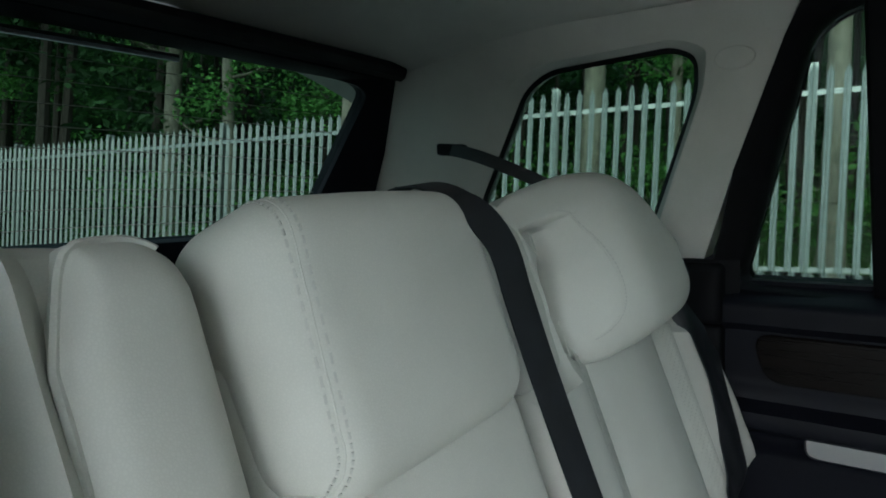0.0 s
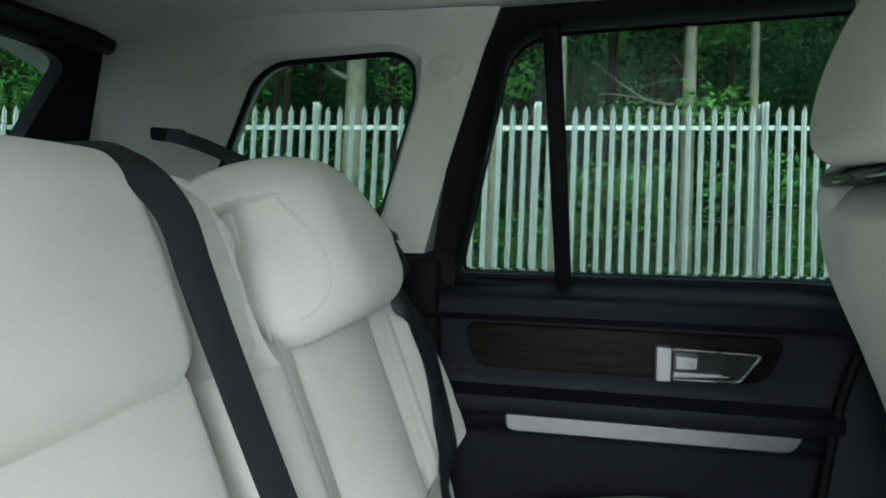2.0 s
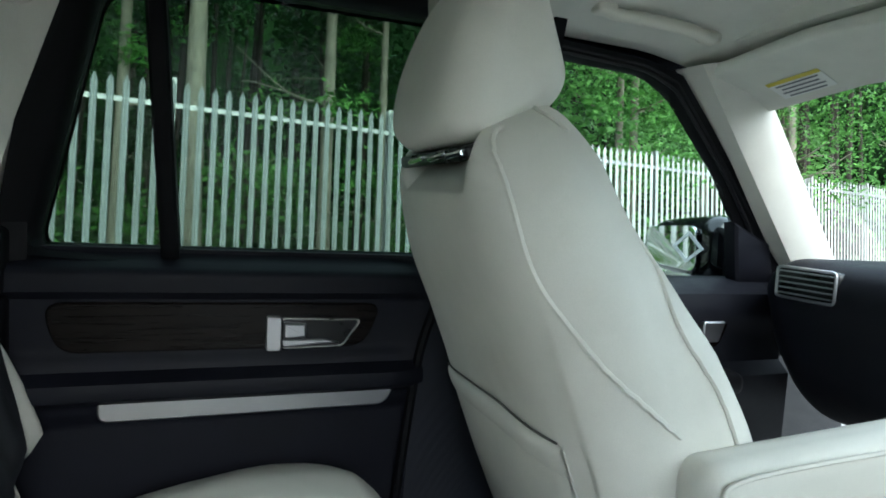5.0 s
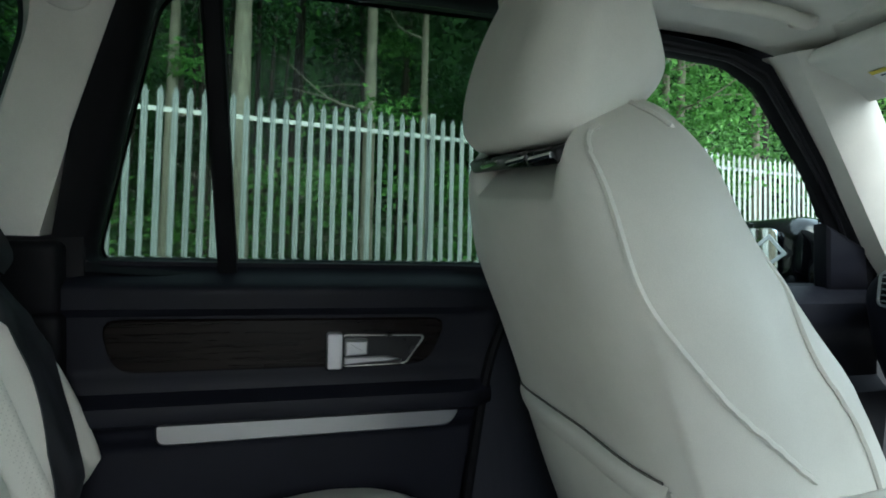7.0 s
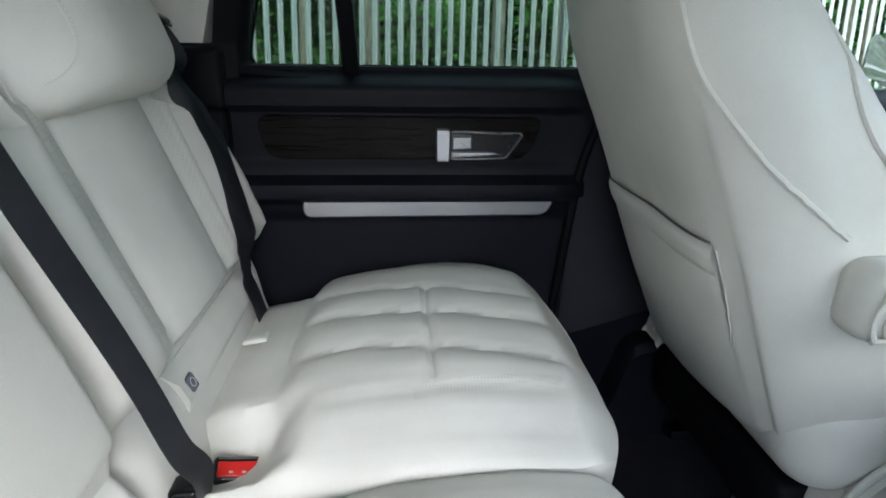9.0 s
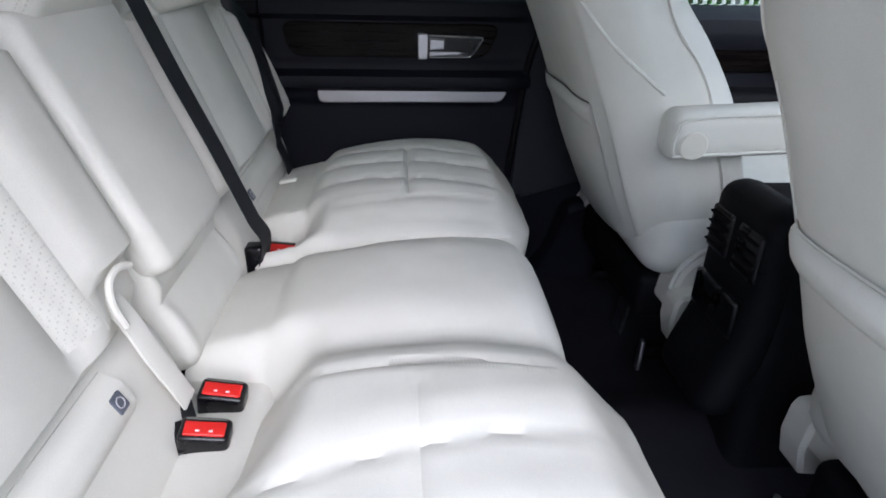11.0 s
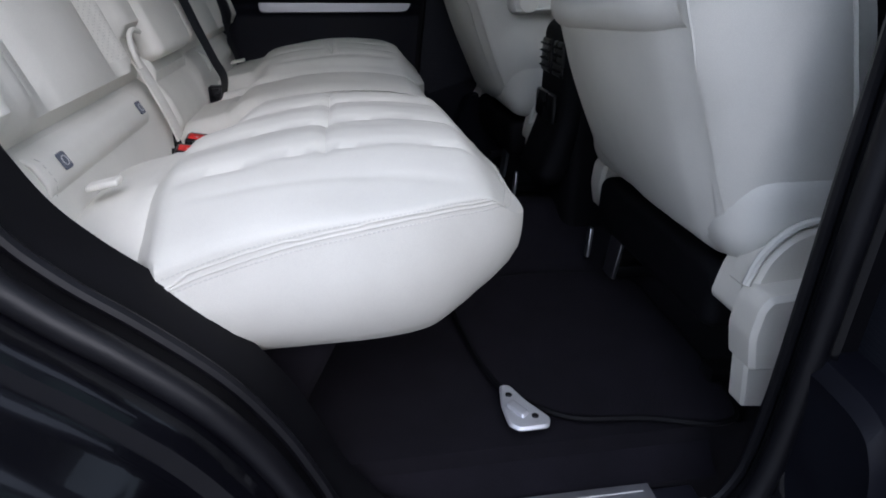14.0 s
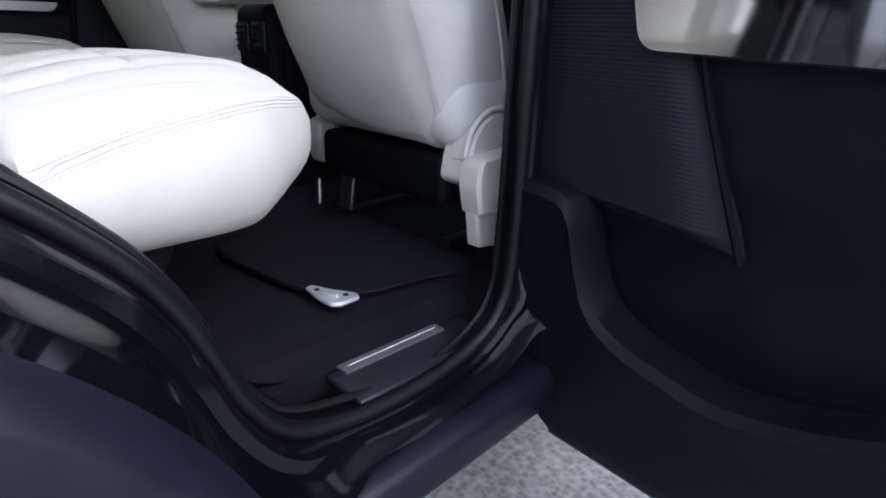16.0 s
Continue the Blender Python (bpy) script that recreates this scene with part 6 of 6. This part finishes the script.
def fence():
    ahead = PANEL / np.linalg.norm(PANEL)
    out = np.cross(ahead, UP)
    out /= np.linalg.norm(out)
    f = thing("palisade_fence", tuple(FENCE_TOP - UP * 2.4), "tall galvanised steel palisade fence with pointed pales", "fence")
    # one pale: a W-shaped section with a notched, pointed head
    half, top, flare = 0.034, 0.0, 0.010
    prof = [(-half, 0.010), (-half * 0.62, 0.0), (-half * 0.3, 0.004), (0, 0.014), (half * 0.3, 0.004), (half * 0.62, 0.0), (half, 0.010)]
    rows = []
    for z, k in ((-2.38, 1), (-1.4, 1), (-0.4, 1), (-0.115, 1), (-0.075, 0.98), (-0.055, 0.62), (-0.045, 0.60), (-0.02, 0.30), (0.0, 0.04)):
        rows.append([tuple(ahead * u * k + out * (w * max(k, 0.3) - 0.02) + UP * z) for u, w in prof] + [tuple(ahead * u * k + out * (w * max(k, 0.3) - 0.023) + UP * z) for u, w in prof[::-1]])
    pale_mesh = mesh_of("pale", loft(rows), GALV, smooth=30)
    post_rows = []
    for z in (-2.5, 0.05):
        post_rows.append([tuple(ahead * a + out * (b + 0.045) + UP * z) for a, b in ((-0.04, -0.05), (0.04, -0.05), (0.04, -0.04), (0.006, -0.04), (0.006, 0.05), (0.04, 0.05), (0.04, 0.06), (-0.04, 0.06), (-0.04, 0.05), (-0.006, 0.05), (-0.006, -0.04), (-0.04, -0.04))])
    post_mesh = mesh_of("post", loft(post_rows), GALV, smooth=30)
    base = Vector(f.location)

    def hang(name, me, place):
        ob = new(name, me)
        ob.parent = f
        ob.location = Vector(place) - base
        return ob

    rnd = random.Random(5)
    for k in range(-9, 6):
        at = FENCE_TOP + PANEL * k
        hang("post", post_mesh, at)
        for i in range(1, 18):
            p = at + PANEL * i / 18 + UP * rnd.uniform(-0.012, 0.012)
            hang("pale", pale_mesh, p)
        for h in (-0.265, -2.12):
            a, b = at + UP * h + PANEL * 0.01, at + PANEL * 0.99 + UP * h
            bar = []
            for q in (a, b):
                bar.append([tuple(q + out * u + UP * v) for u, v in ((0.0, -0.028), (0.008, -0.028), (0.008, 0.022), (0.045, 0.022), (0.045, 0.028), (0.0, 0.028))])
            part("rail", loft(bar), GALV, f)
            bolts = []
            for i in range(1, 18):
                q = at + PANEL * i / 18 + UP * h - out * 0.008
                bolts.append(tube([tuple(q - out * 0.010), tuple(q - out * 0.001)], 0.010, 6))
            part("bolts", join(*bolts), GALV, f)
    # plain end pales stand at each post
    for k in range(-9, 6):
        hang("pale", pale_mesh, FENCE_TOP + PANEL * k + UP * 0.035)
    return f


fence()


def leaf_cloud(rnd, centres, count, size, flat=0.6):
    """Many small bent leaves strewn about the centres: (place, radius)."""
    pts, faces = [], []
    for c, r in centres:
        c = np.array(c, float)
        for _ in range(count):
            d = np.array((rnd.gauss(0, 1), rnd.gauss(0, 1), rnd.gauss(0, flat)))
            d /= np.linalg.norm(d) + 1e-9
            p = c + d * r * (rnd.random() ** 0.45)
            a, b = np.array((rnd.gauss(0, 1), rnd.gauss(0, 1), rnd.gauss(0, 0.7))), np.array((rnd.gauss(0, 1), rnd.gauss(0, 1), rnd.gauss(0, 1)))
            a /= np.linalg.norm(a)
            b -= a * (a @ b)
            b /= np.linalg.norm(b)
            s = size * rnd.uniform(0.55, 1.35)
            n = len(pts)
            m = np.cross(a, b) * 0.18 * s
            pts += [tuple(p - a * s), tuple(p - b * s * 0.5 + m), tuple(p + a * s), tuple(p + b * s * 0.5 + m)]
            faces.append((n, n + 1, n + 2, n + 3))
    return pts, faces


def leaf_mesh(name, geo, material):
    me = bpy.data.meshes.new(name)
    me.from_pydata(geo[0], [], geo[1])
    me.materials.append(material)
    return me


def tree(x, y, girth, height, lean=(0.0, 0.0), leaves=(), dark=False, seed=1, label="", limbs=5, low=2.2, leafmat=None):
    rnd = random.Random(seed)
    z0 = ground_z(x, y) - 0.05
    t = thing("tree", (x, y, z0), label or "tall slender woodland tree with bare pale trunk", "tree", "woodland trees")
    path, radii = [], []
    wob = [rnd.uniform(-1, 1) for _ in range(4)]
    for k in np.linspace(0, 1, 24):
        h = k * height
        dx = lean[0] * h + UP[0] * h + 0.05 * wob[0] * math.sin(3 * k + wob[1])
        dy = lean[1] * h + UP[1] * h + 0.05 * wob[2] * math.sin(2.5 * k + wob[3])
        path.append((x + dx, y + dy, z0 + h))
        radii.append(girth * (1 - 0.6 * k) * (1 + 0.5 * math.exp(-h * 5) + 0.05 * math.sin(h * 7 + seed)))
    geos = [tube(path, radii, 12)]
    for i in range(limbs):
        h = low + (height - low) * rnd.random()
        k = min(22, int(h / height * 23))
        p = np.array(path[k])
        a = rnd.uniform(0, 2 * math.pi)
        ln = rnd.uniform(0.5, 1.6)
        bend = [p, p + np.array((math.cos(a), math.sin(a), 0.25)) * ln * 0.5, p + np.array((math.cos(a + 0.3), math.sin(a + 0.3), 0.55)) * ln]
        geos.append(tube(spline(bend, 4), np.linspace(radii[k] * 0.35, 0.006, 9), 6))
        twig = spline([bend[1], bend[1] + np.array((math.cos(a + 1), math.sin(a + 1), 0.1)) * ln * 0.4, bend[1] + np.array((math.cos(a + 1.4), math.sin(a + 1.4), -0.05)) * ln * 0.7], 4)
        geos.append(tube(twig, np.linspace(radii[k] * 0.16, 0.003, 9), 5))
    part("trunk", join(*geos), BARK_DARK if dark else BARK_PALE, t, smooth=60)
    if leaves:
        ob = new("crown", leaf_mesh("crown", leaf_cloud(rnd, [((x + a, y + b, z0 + c), r) for a, b, c, r in leaves], 420, 0.055), leafmat or LEAF))
        ob.parent = t
        ob.location = (-x, -y, -z0)
    return t


def away(dx, dy, far):
    """A place so far from the car along a bearing."""
    return 0.2 + dx * far, -0.28 + dy * far


x, y = away(-0.042, 0.999, 8.6)
tree(x, y, 0.155, 9.0, (0.0, 0.0), seed=3, limbs=6, low=3.5)
x, y = away(0.160, 0.987, 9.6)
tree(x, y, 0.12, 8.0, (0.015, 0.0), seed=4, limbs=4, low=2.6)
x, y = away(0.253, 0.967, 10.2)
tree(x, y, 0.085, 8.0, (0.0, 0.0), seed=5, limbs=4, low=3.0)
x, y = away(-0.382, 0.924, 9.0)
tree(x, y, 0.19, 9.0, seed=6, limbs=5, low=3.3)
x, y = away(-0.257, 0.966, 9.8)
tree(x, y, 0.11, 8.5, (0.0, 0.0), seed=12, limbs=5, low=3.0)
x, y = away(-0.148, 0.989, 9.6)
tree(x, y, 0.10, 8.0, (0.01, 0.0), seed=7, limbs=6)
x, y = away(-0.873, 0.488, 13.4)
tree(x, y, 0.20, 11.0, (0.0, 0.0), seed=8, limbs=6, low=2.6)
x, y = away(-0.825, 0.565, 11.5)
tree(x, y, 0.13, 9.0, (-0.05, -0.03), leaves=[(1.2, 0.8, 3.7, 0.9), (1.8, 1.2, 4.2, 0.8), (1.5, 1.0, 2.9, 0.7)], seed=9, limbs=7, low=1.9)
x, y = away(-0.716, 0.698, 10.0)
tree(x, y, 0.16, 9.0, seed=10, limbs=4, low=3.4)
x, y = away(-0.955, 0.297, 18.5)
tree(x, y, 0.18, 10.0, (-0.12, 0.05), leaves=[(-0.5, 0.3, 3.6, 1.0), (-0.9, 0.6, 2.8, 1.0), (0.3, -0.2, 4.6, 1.1)], seed=11, dark=True)
for i, (dx, dy, far, g) in enumerate(((0.604, 0.797, 13.0, 0.10), (0.625, 0.781, 13.2, 0.11), (0.70, 0.714, 15.0, 0.12), (0.78, 0.626, 16.0, 0.14), (0.86, 0.51, 17.0, 0.13))):
    x, y = away(dx, dy, far)
    tree(x, y, g, 9.0, (0.02, 0.0), leaves=[(0.4, 0.2, 3.2, 1.3), (-0.6, 0.3, 4.2, 1.4), (0.8, -0.3, 5.2, 1.5), (-0.3, -0.5, 6.2, 1.5), (0.2, -0.6, 2.4, 1.0), (1.2, -0.2, 3.8, 1.2)], seed=20 + i, limbs=8, label="leafy young woodland tree in bright green leaf")


def behind(bearing, far, gap):
    """A distance along a bearing, pushed out past the fence where it would stand before it."""
    k = min(6.2, (6.93 * math.tan(bearing) - 3.22) / (2.70 + 0.521 * math.tan(bearing))) if bearing < radians(84) else 6.2
    reach = math.hypot(3.22 + 2.70 * k, 6.93 - 0.521 * k) + gap
    return far if far > reach else reach + far % 2.5


def woods():
    """The wood behind the fence: trunks dimmed in colour, undergrowth and an added high canopy."""
    rnd = random.Random(77)
    trunks = []
    for i in range(120):
        bearing = radians(rnd.uniform(-75, 95))
        far = behind(bearing, rnd.uniform(12.5, 24), 1.0)
        x, y = 0.2 - math.sin(bearing) * far, -0.28 + math.cos(bearing) * far
        g = rnd.uniform(0.05, 0.16)
        h = rnd.uniform(8, 12)
        base = np.array((x, y, -0.1))
        tip = base + (UP + (rnd.uniform(-0.05, 0.05), rnd.uniform(-0.05, 0.05), 0)) * h
        trunks.append(tube([tuple(base), tuple((base + tip) / 2 + (rnd.uniform(-0.1, 0.1), 0, 0)), tuple(tip)], [g, g * 0.8, g * 0.5], 7))
    # dimness of these trunks is put into the bark colour
    whole("far_tree_trunks", join(*trunks), BARK_DARK, "crowded trunks in the wood behind the fence, dimmed by a dark bark colour", "woodland", kind="stuff")
    # clumps ahead take the lit leaf copy, the others the shaded one
    centres, ahead = [], []
    for i in range(420):
        bearing = radians(rnd.uniform(-80, 100))
        far = behind(bearing, rnd.uniform(13, 25), 2.2)
        (ahead if bearing < radians(-30) else centres).append(((0.2 - math.sin(bearing) * far, -0.28 + math.cos(bearing) * far, rnd.uniform(0.2, 11)), rnd.uniform(0.9, 1.9)))
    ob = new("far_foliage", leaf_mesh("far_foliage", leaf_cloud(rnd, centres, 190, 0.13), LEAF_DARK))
    tagged(ob, "dense foliage deep in the wood, its shade put into the leaf colour", "woodland", kind="stuff")
    ob = new("bright_foliage", leaf_mesh("bright_foliage", leaf_cloud(rnd, ahead, 190, 0.13), LEAF))
    tagged(ob, "green foliage ahead of the car, its brightness put into the leaf colour", "woodland", kind="stuff")
    # leaf clumps added overhead to keep sky light off the fence
    centres = []
    for i in range(230):
        k = rnd.uniform(-9, 6)
        p = FENCE_TOP + PANEL * k + np.array((0, rnd.uniform(-0.5, 6.0), 0))
        centres.append(((p[0], p[1], rnd.uniform(5.2, 9.5)), rnd.uniform(0.9, 1.8)))
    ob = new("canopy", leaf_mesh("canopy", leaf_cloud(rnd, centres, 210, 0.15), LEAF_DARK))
    tagged(ob, "leafy canopy high over the fence, added to block the sky", "woodland", kind="stuff")
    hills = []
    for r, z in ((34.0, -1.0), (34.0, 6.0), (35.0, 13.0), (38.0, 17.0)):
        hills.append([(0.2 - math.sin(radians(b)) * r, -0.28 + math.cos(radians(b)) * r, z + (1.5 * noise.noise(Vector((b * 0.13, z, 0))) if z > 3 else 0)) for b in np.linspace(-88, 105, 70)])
    whole("backdrop", loft(hills, closed=False, caps=False), DISTANCE, "distant wood backdrop with its deep shade painted in", "backdrop", kind="structure")
    # unseen leaf row added on the right to darken reflections and low light
    row = []
    for x in np.linspace(-16, 16, 33):
        for j in range(2):
            row.append(((x + rnd.uniform(-0.4, 0.4), -8.5 + rnd.uniform(-0.5, 0.5), 0.3 + 0.9 * j + rnd.uniform(-0.2, 0.2)), rnd.uniform(0.7, 1.1)))
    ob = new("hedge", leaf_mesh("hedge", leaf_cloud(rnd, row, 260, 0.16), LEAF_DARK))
    tagged(ob, "unseen row of dark leaves, added to darken reflections on the right", "hedge", kind="stuff")
    centres = []
    for i in range(150):
        bearing = radians(rnd.uniform(-70, 95))
        far = behind(bearing, rnd.uniform(9.0, 13.0), 0.9)
        centres.append(((0.2 - math.sin(bearing) * far, -0.28 + math.cos(bearing) * far, rnd.uniform(0.1, 1.9) if rnd.random() < 0.75 else rnd.uniform(2.5, 4.5)), rnd.uniform(0.35, 0.8)))
    ob = new("undergrowth", leaf_mesh("undergrowth", leaf_cloud(rnd, centres, 170, 0.06), LEAF))
    tagged(ob, "green undergrowth and brambles behind the fence", "undergrowth", kind="stuff")
    twigs = []
    for i in range(260):
        bearing = radians(rnd.uniform(-40, 60))
        far = behind(bearing, rnd.uniform(8.2, 11.5), 0.6)
        p = np.array((0.2 - math.sin(bearing) * far, -0.28 + math.cos(bearing) * far, rnd.uniform(0.0, 1.6)))
        a = rnd.uniform(0, 6.3)
        d = np.array((math.cos(a), math.sin(a), rnd.uniform(-0.3, 0.6)))
        ln = rnd.uniform(0.4, 1.3)
        twigs.append(tube(spline([tuple(p), tuple(p + d * ln * 0.5 + (0, 0, 0.06)), tuple(p + d * ln)], 3), np.linspace(0.008, 0.003, 7), 4))
    whole("dead_branches", join(*twigs), BARK_PALE, "tangle of dry pale branches on the woodland floor", "branches", kind="stuff")
    blades, faces = [], []
    for i in range(9000):
        k = rnd.uniform(-7.5, 5)
        p = FENCE_TOP + PANEL * k - UP * 2.4 + np.array((rnd.gauss(0, 0.1), rnd.uniform(-0.9, 1.6), 0))
        p[2] = ground_z(p[0], p[1])
        a = rnd.uniform(0, 6.3)
        h, w = rnd.uniform(0.12, 0.42), 0.006
        n = len(blades)
        side = np.array((math.cos(a), math.sin(a), 0)) * w
        bend = np.array((rnd.gauss(0, 0.08), rnd.gauss(0, 0.08), 0))
        blades += [tuple(p - side), tuple(p + side), tuple(p + bend * 0.5 + side * 0.7 + (0, 0, h * 0.6)), tuple(p + bend + (0, 0, h)), tuple(p + bend * 0.5 - side * 0.7 + (0, 0, h * 0.6))]
        faces.append((n, n + 1, n + 2, n + 3, n + 4))
    ob = new("grass", leaf_mesh("grass", (blades, faces), GRASSMAT))
    tagged(ob, "long grass along the foot of the fence", "grass", kind="stuff")


woods()
